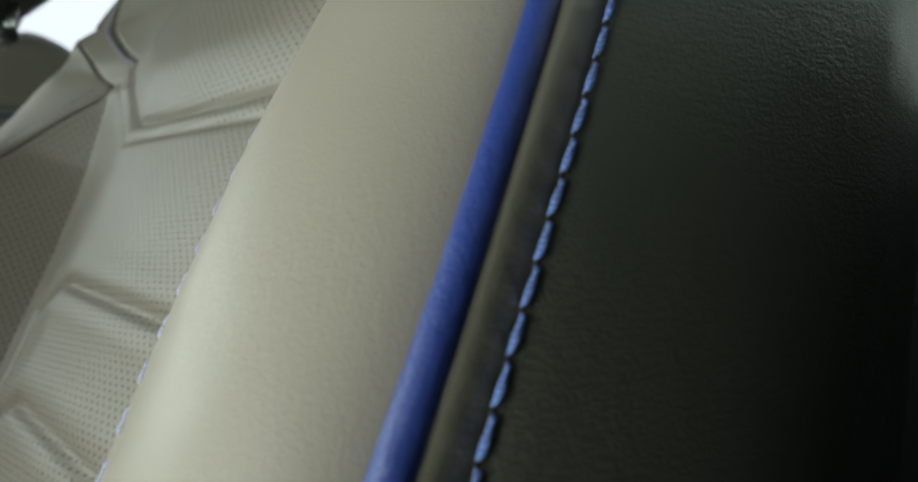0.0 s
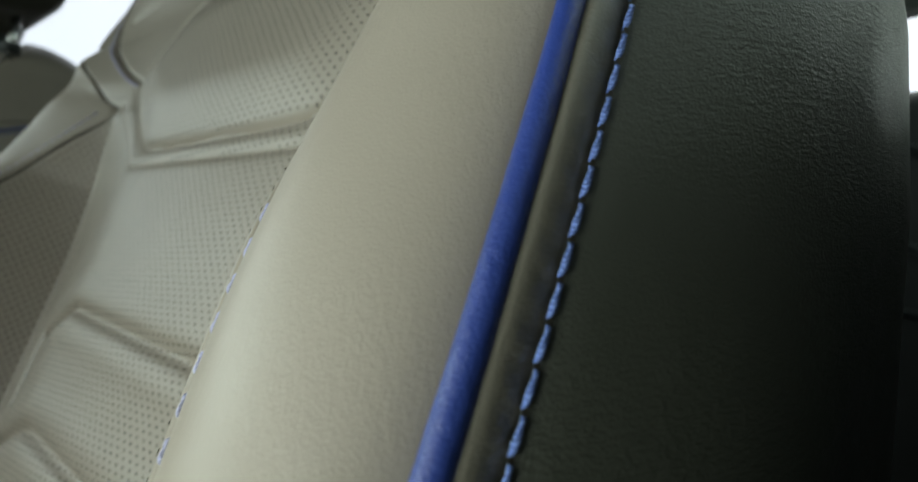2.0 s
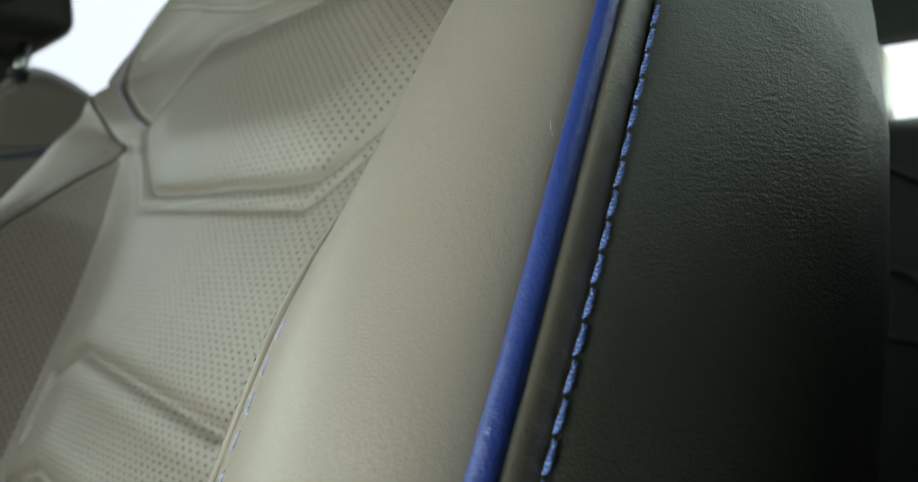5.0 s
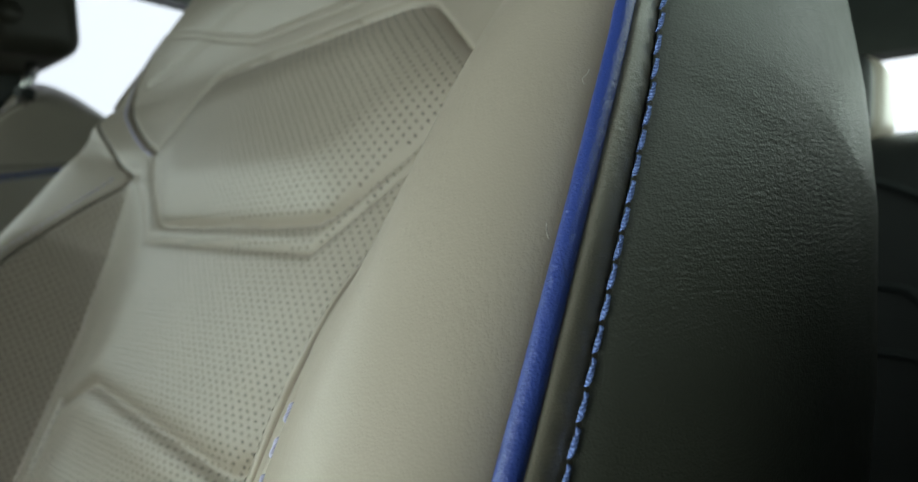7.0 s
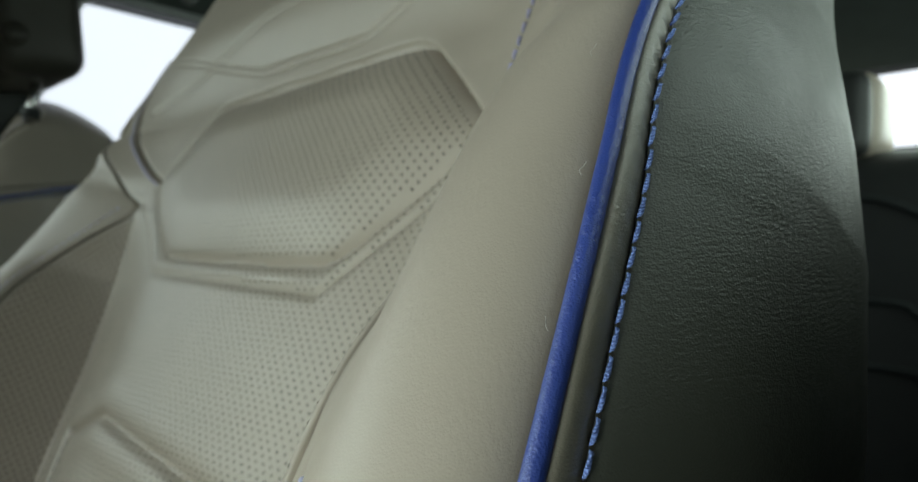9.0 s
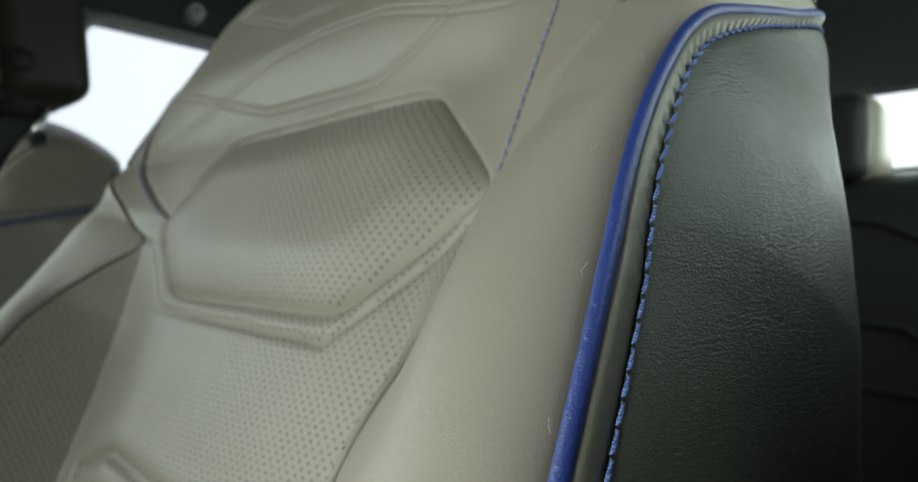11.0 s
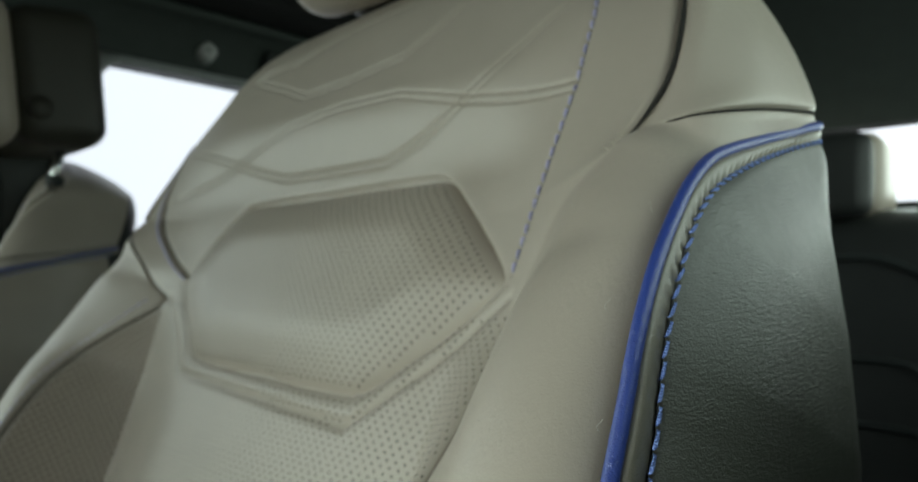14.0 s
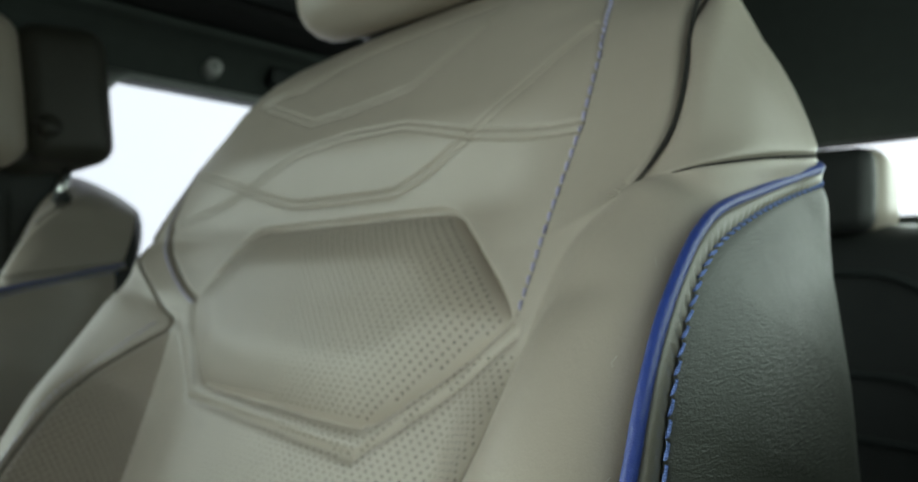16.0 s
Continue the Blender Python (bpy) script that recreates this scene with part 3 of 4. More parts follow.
def far_side(seat, bolster):
    """The outer side, piping and seams on the less padded side of the seat."""
    edge = catmull(FAR_BOLSTER[:, 5], 200)
    back = np.stack([edge * (1 - t) + (edge * np.array([0.93, 1.0, 0.0]) + np.array([0, 0.012, -0.090])) * t + np.array([0.012 * math.sin(math.pi * t), 0, 0]) for t in np.linspace(0, 1, 24)], 1)
    sp = part("side_panel", sheet("side_panel", to_world(side(back, -1)), SHADED_SIDE), seat, "grained leather outer side panel, coloured for how light falls")
    part("piping", mesh_of("piping", *tube(to_world(side(edge + np.array([0.0008, 0, 0]), -1)), 0.00245, 14, 0.008), BLUE), seat, "bright blue leather piping")
    small = capsule(0.0046, 0.00055, PALE_THREAD)
    line = catmull(FAR_BOLSTER[:7, 0], 160) * 0.62 + catmull(FAR_BOLSTER[:7, 1], 160) * 0.38
    line = line[: 158]
    path = to_world(side(line, -1))
    out = to_world(side(line + np.array([-0.4, 0, 0.9]), -1)) - path
    stitches(path, out, 0.0058, small, bolster, 0.08, 0.0004, True, "pale blue thread beside the bolster seam")


def build_seat(name, label, group):
    seat = thing(name, (XC, 0.05, 0.0), label, "car seat", group)
    stitch = capsule(0.0052, 0.00058, BLUE_THREAD)
    small_blue = capsule(0.0044, 0.00078, WING_THREAD)
    small_tan = capsule(0.0025, 0.00040, TAN_THREAD)

    # face sheet with its padded panels and quilting
    ws = np.unique(np.r_[np.arange(-0.22, 0.245, 0.0016), np.arange(0.245, 0.415, 0.0009), EDGE[:, 1]])
    eo = np.interp(ws, EDGE[:, 1], EDGE[:, 0])
    fo = np.interp(ws, FAR_EDGE[:, 1], FAR_EDGE[:, 0])
    f = np.linspace(-1, 1, 441)
    f = np.sign(f) * (1 - (1 - np.abs(f)) ** 1.12)
    x = np.where(f[None, :] > 0, eo[:, None], fo[:, None]) * f[None, :]
    w = np.repeat(ws[:, None], len(f), 1)
    d = face_depth(x, w)
    face = part("face_panel", sheet("face_panel", to_world(np.stack([XC + x, w, d], -1)), LEATHER, True), seat, "greige leather face with padded and quilted panels")

    # perforations: small dark holes in a diagonal lattice
    ring = np.linspace(0, 2 * np.pi, 8, endpoint=False)
    verts, faces = [], []
    p = 0.00285
    cand = [(i * p, j * p) for j in range(-68, 89) for i in range(-74, 75) if (i + j) % 2 == 0]
    cx, cw = np.array(cand).T
    eo = np.where(cx > 0, np.interp(cw, EDGE[:, 1], EDGE[:, 0]), np.interp(cw, FAR_EDGE[:, 1], FAR_EDGE[:, 0]))
    keep = (np.abs(cx) < eo - 0.003) & ((inside(cx, cw, PAD) > 0.004) | ((cw < 0.176) & (inside(cx, cw, PAD) < -0.0015)))
    keep &= (to_segments(cx, cw, PAD_LINE) > 0.0012)
    keep &= (cx > -np.interp(cw, CREASE[:, 0], CREASE[:, 1]) + 0.002) | (cw > 0.176)
    cx, cw = cx[keep], cw[keep]
    # the steep far panel has its own lattice, laid out along its slope
    more = []
    for j in range(-48, 62):
        w0 = j * p
        c0, c1 = np.interp(w0, CREASE[:, 0], CREASE[:, 1]), np.interp(w0, FAR_EDGE[:, 1], FAR_EDGE[:, 0])
        rise = np.interp(w0, FAR_EDGE[:, 1], FAR_EDGE[:, 2]) - np.interp(w0, CREASE[:, 0], CREASE[:, 2])
        long = math.hypot(max(c1 - c0, 0.001), rise)
        more += [(-(c0 + (c1 - c0) * s_ / long), w0) for s_ in np.arange(0.002 + (p if j % 2 else 0), long - 0.003, 2 * p)]
    cx, cw = np.r_[cx, np.array(more)[:, 0]], np.r_[cw, np.array(more)[:, 1]]
    for a, b in zip(cx, cw):
        r = 0.00062
        rx, rw = a + r * np.cos(ring) * (0.65 if a < -0.158 else 1), b + r * np.sin(ring)
        q = np.stack([XC + rx, rw, face_depth(rx, rw) + 0.0003], -1)
        base = len(verts)
        verts += list(to_world(q))
        faces.append(tuple(range(base, base + 8)))
    ob = new("hole_pattern", mesh_of("hole_pattern", verts, faces, HOLE, False))
    ob.parent = face
    tagged(ob, "small dark holes in the perforated leather", kind="stuff")

    # quilting threads
    quilt = [(offset_line(q, g)) for q in QUILT for g in (-0.0021, 0.0021)]
    for q in quilt + [PAD_LINE, np.array([PAD[2], PAD[3]]) + (0.003, -0.003), np.array([PAD[4], PAD[5]]) + (-0.003, -0.003)]:
        path, nrm = face_path(q)
        stitches(path, nrm, 0.0036, small_tan, face, 0, 0.00022, True, "fine tan quilting thread")

    for sign in (1, -1):
        near = sign > 0
        pts = net(BOLSTER if near else FAR_BOLSTER, 220, 70)
        for _ in range(60 if near else 0):
            soft = 0.25 * (pts[:-2, 1:-1] + pts[2:, 1:-1] + pts[1:-1, :-2] + pts[1:-1, 2:])
            pts[1:-1, 1:-1] = 0.3 * pts[1:-1, 1:-1] + 0.7 * soft
        gap = np.cumsum(np.linalg.norm(np.diff(pts, axis=1, prepend=pts[:, :1]), axis=2), axis=1)
        if near:
            # the line of the stitches beside the inner seam, in a shallow groove
            col = np.interp(pts[:, 0, 1], [-0.10, -0.05, 0.0, 0.027, 0.048], [2.62, 2.10, 1.50, 1.15, 0.98]) * 13.8
            at = np.array([np.interp(c, np.arange(70), row) for c, row in zip(col, gap)])[:, None]
            pts[..., 2] -= 0.0008 * (1 - smooth(0.050, 0.060, pts[..., 1])) * np.exp(-((gap - at) / 0.0012) ** 2)
            seam_line = np.array([[np.interp(c, np.arange(70), row[:, k]) for k in range(3)] for c, row in zip(col, pts)])
            seam_line = seam_line[seam_line[:, 1] < 0.053]
        much = np.ones(pts.shape[:2]) if not near else 1 - smooth(0.046, 0.075, pts[..., 1]) + smooth(0.226, 0.236, pts[..., 1])
        pts[..., 2] -= (0.0026 if near else 0.0040) * much * np.exp(-(gap / 0.0016) ** 2)
        if near:
            pts[..., 2] -= 0.0014 * (1 - smooth(0.19, 0.21, pts[..., 1])) * np.exp(-((gap[:, -1:] - gap) / 0.0026) ** 2)
        pts[..., 0] -= 0.0018 * smooth(0.232, 0.240, pts[..., 1]) * np.exp(-(gap / 0.0014) ** 2)
        b = part("bolster", sheet("bolster", to_world(side(pts, sign)), LEATHER, near), seat, "smooth greige leather side bolster")
        rows = SHOULDER if near else FAR_SHOULDER
        pts = net(np.concatenate([rows[:1] + np.array([-0.007, -0.004, -0.002]), rows]), 220, 60)
        gap = np.abs(np.cumsum(np.linalg.norm(np.diff(pts, axis=0, prepend=pts[:1]), axis=2), axis=0) - np.linalg.norm([0.007, 0.004, 0.002]))
        pts -= np.array([0.0016, 0.0, 0.0018]) * np.exp(-(gap / 0.0011) ** 2)[..., None]
        part("shoulder", sheet("shoulder", to_world(side(pts, sign)), LEATHER, near), seat, "greige leather shoulder panel")
        if not near:
            far_side(seat, b)
            continue
        rows = side_rows()
        sp = part("side_panel", sheet("side_panel", to_world(side(rows, sign)), SHADED_SIDE, near), seat, "grained leather outer side panel, coloured for how light falls")
        # blue piping, then a rolled welt and its flange down to the seam
        pipe = catmull(PIPE, 220)
        seam = catmull(SEAM, 220)
        part("piping", mesh_of("piping", *tube(to_world(side(pipe + np.array([0.0003, 0, 0]), sign)), np.interp(pipe[:, 1], [0.0, 0.05, 0.10, 0.20], [0.0029, 0.0026, 0.00225, 0.0019])[:, None, None], 18, 0.006), BLUE), seat, "bright blue leather piping")
        p9, s9 = catmull(PIPE, 1100), catmull(SEAM, 1100)
        run = np.r_[0, np.cumsum(np.linalg.norm(np.diff(s9, axis=0), axis=1))]
        out = np.cross(np.gradient(s9, axis=0), s9 - p9)
        out *= np.sign(out[:, :1]) / np.linalg.norm(out, axis=1)[:, None]
        tuck = 0.00012 + 0.00020 * smooth(0.14, 0.18, s9[:, 1])
        pitch = np.interp(s9[:, 1], [0.05, 0.13, 0.20], [0.0064, 0.0058, 0.0046])
        count = np.r_[0, np.cumsum(np.diff(run) / pitch[1:])]
        low = np.interp(s9[:, 1], [0.12, 0.20], [1.0, 0.50])
        rows = []
        for t in np.linspace(0.16, 1, 26):
            u = (t - 0.16) / 0.84
            high = low * (0.0031 * math.sin(math.pi * u ** 0.50) ** 0.95 - 0.0016)
            high = high + tuck * smooth(0.35, 0.8, u) * np.sin(2 * np.pi * count)
            rows.append(p9 * (1 - t) + s9 * t + out * np.reshape(high, (-1, 1)))
        part("welt", sheet("welt", to_world(side(np.stack(rows, 1), sign)), WELT, near), seat, "rolled olive-grey leather welt")
        # stitches along the seam
        at = np.interp(np.arange(0.5, count[-1]), count, np.arange(len(s9)))
        seam = np.stack([np.interp(at, np.arange(len(s9)), s9[:, k]) for k in range(3)], 1)
        path = to_world(side(seam, sign))
        out = to_world(side(seam + np.array([0.8, 0, 0.35]), sign)) - path
        size = np.linalg.norm(np.gradient(path, axis=0), axis=1)
        ring = np.linspace(0, 2 * np.pi, 8, endpoint=False)
        verts, faces = [], []
        lean = np.interp(seam[:, 1], [0.12, 0.18], [0.07, 0.27])
        for q, h, n, g, a in zip(path, np.gradient(path, axis=0), out, size, lean):
            x = Vector(h).normalized()
            y = Vector(n).cross(x).normalized()
            n = x.cross(y)
            for k in ring:
                verts.append(Vector(q) + x * (g / 2 + 0.0006 * math.cos(k)) + y * 0.0005 * math.sin(k) + n * 0.0003)
            faces.append(tuple(range(len(verts) - 8, len(verts))))
            c, s_ = math.cos(a * sign), -math.sin(a * sign)
            m = Matrix((x * c + y * s_, y * c - x * s_, n)).transposed().to_4x4() @ Matrix.Diagonal((g / STITCH, 0.6 + 0.4 * g / STITCH, 0.6 + 0.4 * g / STITCH, 1))
            m.translation = Vector(q) + n * 0.00015
            ob = new("stitch", stitch)
            ob.parent = sp
            ob.matrix_basis = m
        ob = new("hole_pattern", mesh_of("hole_pattern", verts, faces, HOLE, False))
        ob.parent = sp
        tagged(ob, "dark needle holes of the seam", kind="stuff")
        # blue stitches beside the bolster's inner seam
        line = seam_line
        path = to_world(side(line, sign))
        out = to_world(side(line + np.array([-0.55, 0, 0.8]), sign)) - path
        stitches(path, out, 0.0080, capsule(0.0050, 0.00082, PALE_THREAD), b, 0.06, 0.0003)
    # blue seam from the padded panel up over each wing
    path, nrm = face_path(catmull(WING_SEAM, 80))
    stitches(path, nrm, 0.0058, small_blue, face, 0.16, 0.0010)
    path, nrm = face_path(offset_line(catmull(FAR_WING_SEAM, 80), 0.0035))
    stitches(path, nrm, 0.0053, small_blue, face, 0.12, 0.0006, True, "pale blue thread seam over the wing")

    # thin dark tubes in the sewn seams, coloured as the shade of their gaps
    def shade_line(path, radius):
        part("seam_shade_strip", mesh_of("seam_shade_strip", *tube(path, radius * np.interp(np.linspace(0, 1, len(path)), [0, 0.22, 0.92, 1], [0.15, 1, 1, 0.5])[:, None, None], 8), SEAM_SHADE), face, "dark strip for the shade in a sewn seam's gap")

    shade_line(to_world(side(catmull(BOLSTER[8:, 0], 140) + np.array([-0.0004, 0, -0.0013]), 1)), 0.00045)
    shade_line(to_world(side(catmull(SLIT[:9], 120) + np.array([0.0009, 0, -0.0018]), 1)), 0.0010)
    shade_line(to_world(side(catmull(FAR_BOLSTER[:11, 0], 200) + np.array([0, 0, -0.0021]), -1)), 0.00055)
    path, nrm = face_path(catmull(FAR_WING_SEAM, 80))
    shade_line(path + nrm * 0.0001, 0.0005)
    path, nrm = face_path(catmull(WING_SEAM, 80))
    shade_line(path + nrm * 0.0001, 0.00030)

    # back shell closes the seat
    ang = np.linspace(0, 2 * np.pi, 64, endpoint=False)
    rows = []
    for w, half in ((-0.30, 0.24), (-0.22, 0.255), (0.1, 0.258), (0.2, 0.25), (0.28, 0.232), (0.345, 0.195), (0.385, 0.14), (0.408, 0.07), (0.411, 0.01)):
        c, s = np.cos(ang), np.sin(ang)
        rows.append(np.stack([half * np.sign(c) * np.abs(c) ** 0.35, np.full(64, w), -0.075 + 0.038 * np.sign(s) * np.abs(s) ** 0.6], -1))
    rows = catmull(rows, 60)
    part("back_shell", mesh_of("back_shell", to_world(side(rows, 1)).reshape(-1, 3), grid_faces(60, 64, True) + [tuple(range(64))], DARK_LEATHER), seat, "charcoal rear shell of the backrest")

    # cushion below
    part("cushion", rounded("cushion", (0.36, 0.50, 0.14), 0.045, LEATHER, (XC, -0.10, 0.36), (6, 0, 0), 0.012), seat, "greige leather seat cushion")
    for s in (1, -1):
        part("cushion_bolster", rounded("cushion_bolster", (0.085, 0.50, 0.18), 0.035, LEATHER, (XC + s * 0.215, -0.10, 0.37), (6, 0, 0)), seat)
    part("seat_base", rounded("seat_base", (0.44, 0.46, 0.26), 0.03, TRIM, (XC, -0.06, 0.16)), seat, "black plastic seat base")
    return seat


def build_headrest(name, label, group):
    """Headrest on two steel posts: an olive shell with a round button on its side, and a pale-edged front pad."""
    cx, cy, cz = -0.338, 0.362, 1.146
    hr = thing(name, (cx, cy, cz - 0.10), label, "headrest", group)
    turn = (6, 0, 0)
    part("rear_shell", rounded("rear_shell", (0.236, 0.100, 0.164), 0.024, HEADREST, (cx, cy, cz), turn, 0.003, 5), hr, "dark olive leather rear half of the headrest")
    part("front_pad", rounded("front_pad", (0.246, 0.058, 0.172), 0.028, LEATHER, (cx, cy - 0.075, cz - 0.004), turn, 0.004, 6), hr, "greige leather front pad")
    stitch = capsule(0.0045, 0.0006, BLUE_THREAD)
    low = catmull(np.array([(-0.1230, 0.0, 0.05), (-0.1230, 0.0, -0.048), (-0.112, 0.0, -0.077), (-0.085, 0.0, -0.0862), (0.0, 0.0, -0.0868), (0.085, 0.0, -0.0862), (0.112, 0.0, -0.077), (0.1230, 0.0, -0.048), (0.1230, 0.0, 0.05)]), 260)
    low = np.array([pose(cx, cy - 0.0750, cz - 0.004, *turn) @ Vector(p) for p in low])
    stitches(low, low - np.array([cx, cy - 0.075, cz]), 0.0062, stitch, hr, 0.1, 0.0, True, "blue thread round the front pad")
    for s in (1, -1):
        x = cx + s * 0.068
        part("post", mesh_of("post", *tube(np.array([(x, cy + 0.005, cz - 0.135), (x, cy + 0.010, cz - 0.105), (x, cy + 0.016, cz - 0.070)]), 0.0058, 14), CHROME), hr, "polished steel post")
        part("collar", mesh_of("collar", *tube(np.array([(x, cy + 0.0065, cz - 0.126), (x, cy + 0.0080, cz - 0.118), (x, cy + 0.0085, cz - 0.115)]), 0.0105, 16), TRIM), hr)
    bx = cx + 0.118
    part("button", mesh_of("button", *tube(np.array([(bx - 0.006, cy - 0.024, cz - 0.043), (bx, cy - 0.024, cz - 0.043), (bx + 0.0030, cy - 0.024, cz - 0.043)]), 0.0140, 24), HEADREST), hr, "round release button on the side")
    return hr


def round_hole(y0, y1, z0, z1, r, n=8):
    """Corners of a round-cornered opening, anticlockwise from the lower left."""
    out = []
    for cy, cz, a0 in ((y0 + r, z0 + r, 180), (y1 - r, z0 + r, 270), (y1 - r, z1 - r, 0), (y0 + r, z1 - r, 90)):
        for k in range(n + 1):
            a = radians(a0 + 90 * k / n)
            out.append((cy + r * math.cos(a), cz + r * math.sin(a)))
    return out


def wall_with_hole(name, box, hole, thick, place, mat, label):
    """An upright wall in its own (a, z) plane with a round-cornered opening right through. place(a, z, depth) gives the world."""
    a0, a1, z0, z1 = box
    ring = round_hole(*hole)
    n = len(ring)
    ma, mz = (hole[0] + hole[1]) / 2, (hole[2] + hole[3]) / 2
    outer = []
    for a, z in ring:
        da, dz = a - ma, z - mz
        k = min([((a1 - ma) / da if da > 0 else (a0 - ma) / da) if abs(da) > 1e-9 else 9e9, ((z1 - mz) / dz if dz > 0 else (z0 - mz) / dz) if abs(dz) > 1e-9 else 9e9])
        outer.append((ma + k * da, mz + k * dz))
    corners = [(a0, z0), (a1, z0), (a1, z1), (a0, z1)]
    for c in corners:
        i = min(range(n), key=lambda j: math.hypot(outer[j][0] - c[0], outer[j][1] - c[1]))
        outer[i] = c
    verts = [place(a, z, 0) for a, z in ring] + [place(a, z, 0) for a, z in outer] + [place(a, z, thick) for a, z in ring] + [place(a, z, thick) for a, z in outer]
    faces = []
    for i in range(n):
        j = (i + 1) % n
        faces += [(i, j, n + j, n + i), (2 * n + i, 3 * n + i, 3 * n + j, 2 * n + j), (i, 2 * n + i, 2 * n + j, j), (n + i, n + j, 3 * n + j, 3 * n + i)]
    return tagged(new(name, mesh_of(name, verts, faces, mat, False)), label, "wall", kind="structure")


# ---- cabin ----
def slab(name, size, place, mat, label, category, turn=(0, 0, 0), radius=0.01):
    ob = new(name, rounded(name, size, radius, mat, (0, 0, 0), (0, 0, 0), 0, 2))
    ob.matrix_basis = pose(*place, *turn)
    return tagged(ob, label, category, kind="structure")


slab("floor", (2.05, 2.9, 0.04), (-0.60, 0.20, -0.022), CARPET, "black carpeted car floor", "floor")
slab("ceiling", (2.00, 2.7, 0.05), (-0.60, 0.30, 1.475), FELT, "dark fabric headliner", "ceiling", radius=0.02)
FX = -1.0


def slant(y, z):
    """The far window's front edge leans forwards towards its sill."""
    return y - min(0.095, 0.45 * max(0, 1.115 - z)) if 0.30 < y < 0.5 else y


wall_with_hole("wall_far", (0.19, 1.5, 0.02, 1.46), (0.318, 1.02, 0.78, 1.147, 0.042), 0.05, lambda a, z, t: (FX - t - 0.10 * max(0, 1.14 - z), slant(a, z), z), TRIM, "charcoal far door and window surround")
wall_with_hole("wall_near", (-1.25, 1.5, 0.02, 1.46), (-0.10, 1.11, 0.880, 1.36, 0.04), 0.03, lambda a, z, t: (0.055 + t, a, z), TRIM, "charcoal near door and window surround")
wall_with_hole("wall_rear", (-1.45, 0.30, 0.02, 1.46), (-0.92, 0.03, 0.950, 1.066, 0.04), 0.05, lambda a, z, t: (a, 1.13 + t, z), FELT, "charcoal tailgate with rear window")

wall_with_hole("wall_far_front", (-1.20, 0.19, 0.02, 1.46), (-0.75, 0.16, 0.87, 1.30, 0.05), 0.04, lambda a, z, t: (-1.36 - t, a, z), TRIM, "charcoal far front door and window surround")
slab("wall_pillar", (0.40, 0.03, 1.44), (-1.215, 0.206, 0.74), TRIM, "charcoal door pillar trim", "wall")
slab("wall_front", (1.95, 0.05, 0.58), (-0.68, -0.90, 0.29), TRIM, "charcoal front bulkhead below the windscreen", "wall")

seat = build_seat("car_seat", "greige leather front seat with blue piping and quilted backrest", "front seats")
other = copy_thing(seat, Matrix.Translation((XC - 0.835, 0.05 + 0.008, -0.040)))
# the other seat's side panels take the lit tone of the same leather
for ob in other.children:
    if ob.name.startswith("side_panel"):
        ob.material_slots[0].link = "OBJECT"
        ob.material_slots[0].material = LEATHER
headrest = build_headrest("headrest", "two-tone leather headrest on the front seat", "front headrests")
copy_thing(headrest, Matrix.Translation(Vector(headrest.location) + Vector((-0.660, -0.119, -0.064))))


def backdrop(name, size, place, turn, strength):
    m, nt, b = material(name, (0.8, 0.85, 0.9), 1.0)
    b.inputs["Emission Color"].default_value = (0.88, 0.95, 1.0, 1)
    b.inputs["Emission Strength"].default_value = strength
    me = bpy.data.meshes.new(name)
    bm = bmesh.new()
    bmesh.ops.create_grid(bm, x_segments=1, y_segments=1, size=0.5)
    bmesh.ops.scale(bm, vec=(size[0], size[1], 1), verts=bm.verts)
    bm.to_mesh(me)
    bm.free()
    me.materials.append(m)
    ob = new(name, me)
    ob.matrix_basis = pose(*place, *turn)
    return tagged(ob, "bright overcast sky outside the windows", "sky", kind="structure")


backdrop("backdrop", (7, 5), (-4.0, 1.5, 1.5), (0, 90, 0), 0.80)
backdrop("backdrop_rear", (8, 5), (-1.0, 5.0, 1.5), (90, 0, 0), 0.80)


# ---- roof rail, hook, handle, window seal ----
def extrude_profile(name, profile, y0, y1, mat, label, category, n=30):
    """A profile in (x, z) drawn along the car, closed, with thickness."""
    p = catmull(np.array(profile), 40)
    t = np.gradient(p, axis=0)
    t /= np.linalg.norm(t, axis=1)[:, None]
    q = p + 0.012 * np.stack([-t[:, 1], t[:, 0]], 1)
    loop = np.concatenate([p, q[::-1]])
    k = len(loop)
    verts = [(x, y, z) for y in np.linspace(y0, y1, n) for x, z in loop]
    faces = grid_faces(n, k, True) + [tuple(range(k))[::-1], tuple(range((n - 1) * k, n * k))]
    return tagged(new(name, mesh_of(name, verts, faces, mat)), label, category, kind="structure")


extrude_profile("trim_rail", [(-0.992, 1.153), (-0.987, 1.166), (-0.975, 1.190), (-0.955, 1.207), (-0.935, 1.214), (-0.930, 1.222)], 0.02, 1.10, RAIL,
                "dark curved roof rail trim above the far windows", "trim")
extrude_profile("trim_roof_edge", [(-0.930, 1.226), (-0.905, 1.230), (-0.880, 1.238), (-0.874, 1.250)], 0.02, 1.10, CARPET, "black recess between roof rail and headliner", "trim")
extrude_profile("trim_sunroof", [(-0.870, 1.252), (-0.82, 1.256), (-0.74, 1.272), (-0.70, 1.300), (-0.69, 1.445)], -0.6, 1.10, FELT, "fabric headliner edge beside the roof opening", "trim")
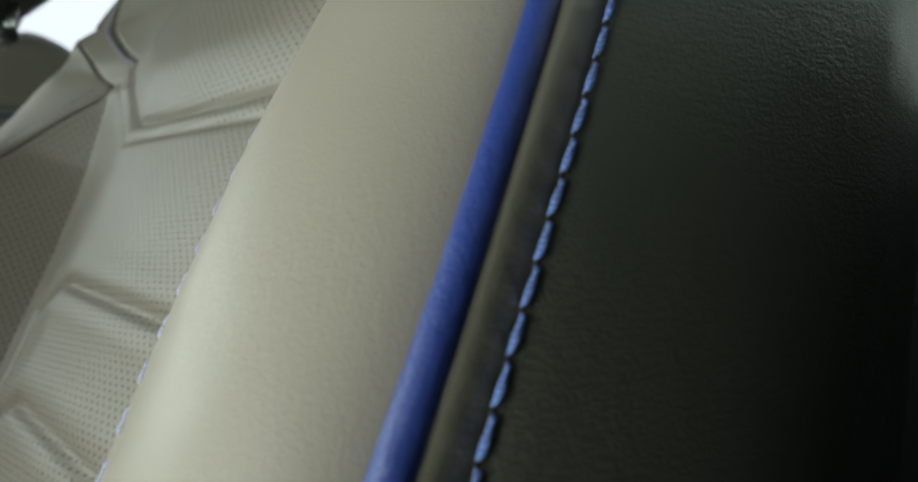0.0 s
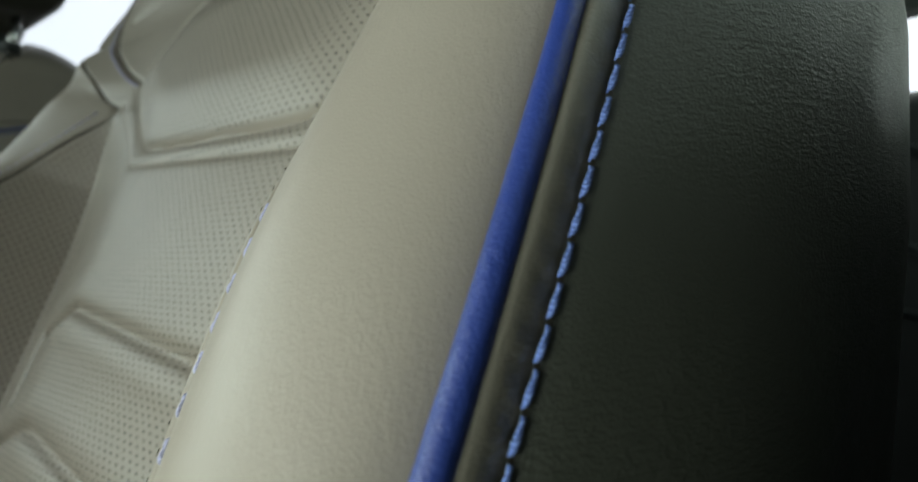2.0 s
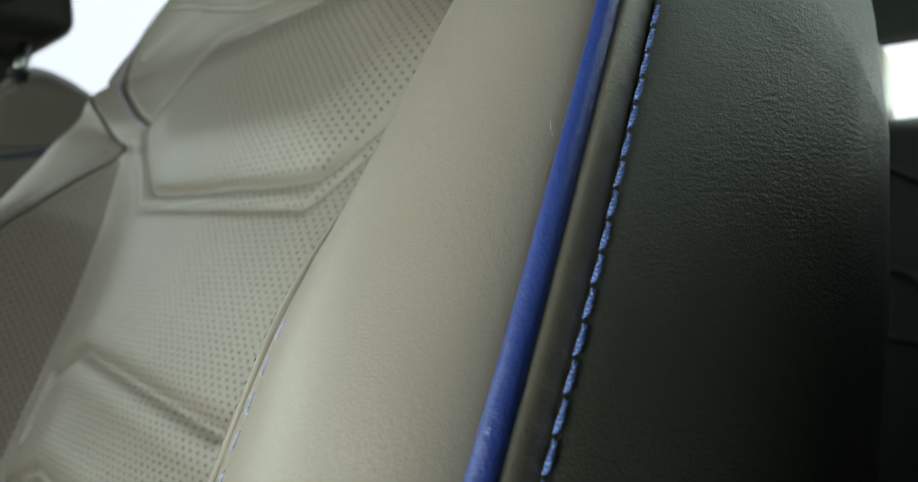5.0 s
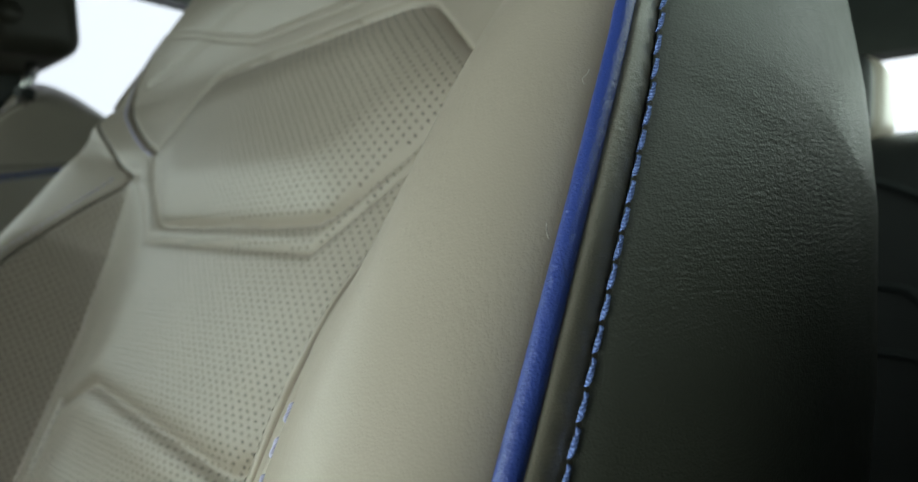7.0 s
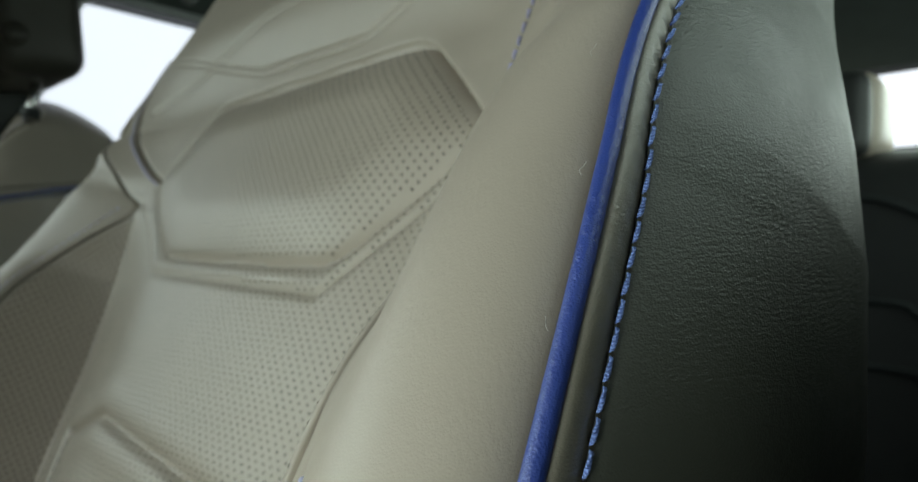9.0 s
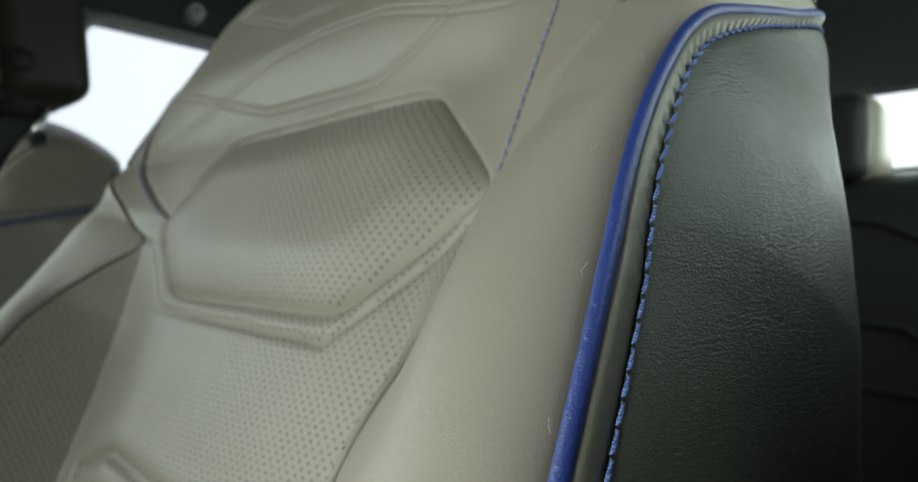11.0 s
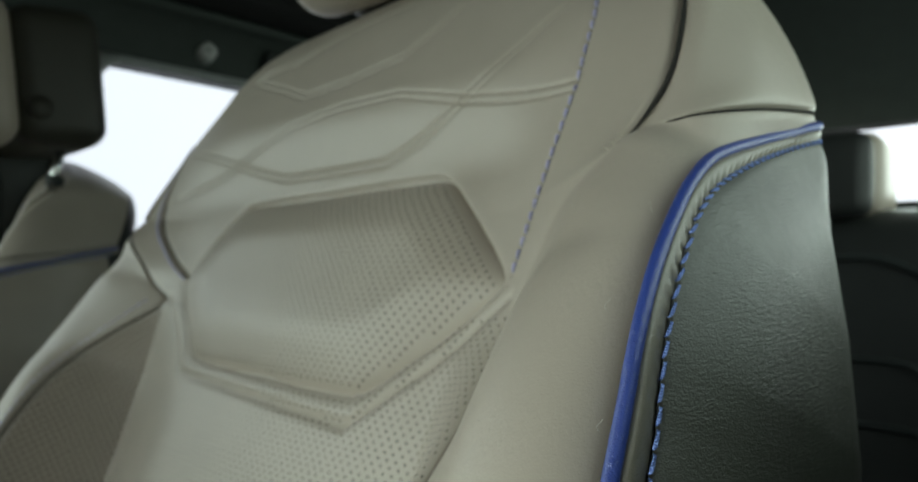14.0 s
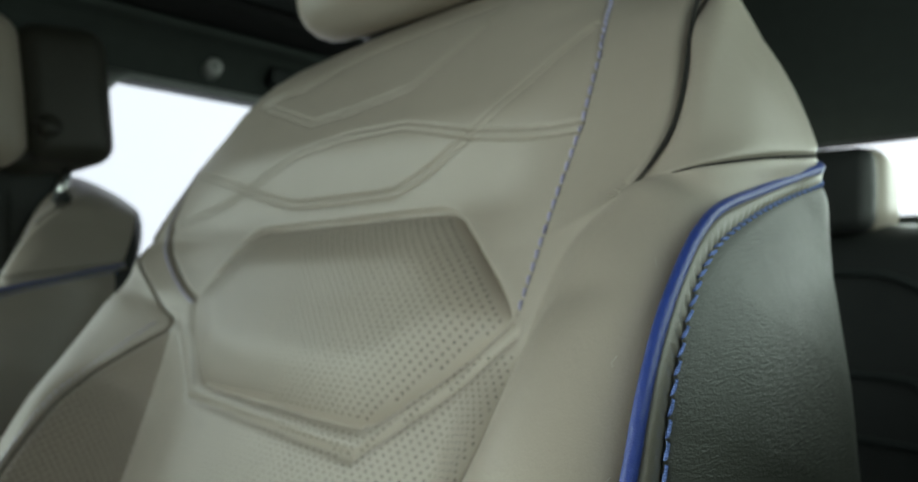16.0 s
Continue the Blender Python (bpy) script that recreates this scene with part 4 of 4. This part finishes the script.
ring = round_hole(0.318, 1.02, 0.78, 1.147, 0.042)
seal = np.array([(FX + 0.004 - 0.10 * max(0, 1.14 - z), slant(y, z), z) for y, z in ring + ring[:1]])
tagged(new("trim_seal", mesh_of("trim_seal", *tube(catmull(seal, 160), 0.0065, 10), GREY_TRIM)), "grey rubber seal round the far window", "trim", kind="structure")

hook = thing("coat_hook", (-0.975, 0.475, 1.178), "round pale grey coat hook button on the roof rail", "coat hook")
part("disc", mesh_of("disc", *tube(np.array([(-0.992, 0.470, 1.176), (-0.976, 0.470, 1.179), (-0.970, 0.470, 1.180)]), 0.0125, 24), HOOK), hook)
part("collar", mesh_of("collar", *tube(np.array([(-0.994, 0.470, 1.1755), (-0.984, 0.470, 1.1775), (-0.980, 0.470, 1.178)]), 0.0150, 24), GREY_TRIM), hook)
part("screw", mesh_of("screw", *tube(np.array([(-0.972, 0.470, 1.1795), (-0.969, 0.470, 1.1802), (-0.968, 0.470, 1.1804)]), 0.0045, 12), GREY_TRIM), hook)

handle = thing("grab_handle", (-0.97, 0.66, 1.18), "dark plastic grab handle folded against the roof rail", "grab handle")
part("grip", mesh_of("grip", *tube(catmull(np.array([(-0.975, 0.575, 1.178), (-0.962, 0.583, 1.166), (-0.955, 0.605, 1.160), (-0.953, 0.66, 1.158), (-0.955, 0.715, 1.160), (-0.962, 0.737, 1.166), (-0.975, 0.745, 1.178)]), 50), 0.008, 14), GREY_TRIM), handle)
for y_ in (0.578, 0.742):
    part("mount", rounded("mount", (0.03, 0.036, 0.032), 0.008, TRIM, (-0.972, y_, 1.184)), handle)

# ---- rear seat ----
bench = thing("bench_seat", (-0.5, 1.0, 0.0), "dark leather rear bench seat in the shade", "rear seat")
part("backrest", rounded("backrest", (1.15, 0.14, 0.62), 0.05, DARK_LEATHER, (-0.55, 0.985, 0.616), (-10, 0, 0), 0.012), bench)
part("cushion", rounded("cushion", (1.15, 0.48, 0.16), 0.05, DARK_LEATHER, (-0.55, 0.78, 0.34), (5, 0, 0), 0.012), bench)


def bench_seam(points):
    p = np.array([(0.002 + 0.94 * x, 0.905 + 0.18 * (z - 0.605), 0.052 + 0.94 * z) for x, z in points])
    part("seam_roll", mesh_of("seam_roll", *tube(catmull(p, 40), 0.0045, 10), TRIM), bench, "dark sewn seam")


bench_seam([(-0.36, 0.868), (-0.24, 0.868), (-0.205, 0.862), (-0.165, 0.842), (-0.12, 0.815)])
bench_seam([(-0.36, 0.735), (-0.20, 0.735), (-0.165, 0.720), (-0.11, 0.70)])
bench_seam([(-0.36, 0.655), (-0.19, 0.655), (-0.15, 0.64), (-0.11, 0.62)])


def rear_headrest(x, label):
    hr = thing("rear_headrest", (x, 1.0, 0.90), label, "headrest", "rear headrests")
    part("front_pad", rounded("front_pad", (0.194, 0.04, 0.110), 0.016, DARK_LEATHER, (x - 0.003, 0.968, 0.974), (-6, 0, 0), 0.003), hr, "charcoal front pad")
    part("shell", rounded("shell", (0.204, 0.100, 0.112), 0.024, LEATHER, (x, 1.024, 0.974), (-6, 0, 0), 0.003, 4), hr, "greige leather rim and back")
    for dx in (-0.05, 0.05):
        part("post", mesh_of("post", *tube(np.linspace((x + dx, 1.005, 0.870), (x + dx, 1.012, 0.935), 5), 0.006, 12), CHROME), hr)
    return hr


rear_headrest(-0.309, "two-tone leather rear headrest before the rear window")
rear_headrest(-0.80, "two-tone leather rear headrest before the rear window")


# ---- lint and loose thread ends ----
def fibre(name, points, radius, label, category, mat):
    """A single hair-thin fibre on the seat, points in (o, w, d)."""
    ob = new(name, mesh_of(name, *tube(to_world(side(catmull(np.array(points), 14), 1)), radius, 6), mat))
    return tagged(ob, label, category, "lint on the seat")


LINT = plain("lint_fibre", (0.62, 0.60, 0.54), 0.9)
for o_, w_, d_, bend in ((0.2496, 0.0934, 0.0632, 1), (0.2478, 0.1292, 0.0622, -1), (0.2466, 0.1924, 0.0555, 1), (0.2440, 0.160, 0.0640, -1)):
    fibre("lint_fibre", [(o_, w_, d_), (o_ - 0.0004, w_ + 0.0010, d_ + 0.0006), (o_ - 0.0003 - 0.0006 * bend, w_ + 0.0022, d_ + 0.0004), (o_ - 0.0010 * bend, w_ + 0.0030, d_ + 0.0008)], 0.00009,
          "tiny pale lint fibre stuck beside the piping", "lint", LINT)
for o_, w_, d_ in ((0.2150, 0.2262, 0.0392), (0.2175, 0.2278, 0.0398), (0.2205, 0.2305, 0.0402)):
    fibre("thread_end", [(o_, w_, d_), (o_ - 0.0006, w_ + 0.0006, d_ + 0.0008), (o_ - 0.0016, w_ + 0.0004, d_ + 0.0015)], 0.00016, "short loose tan thread end at the slit", "thread end", TAN_THREAD)
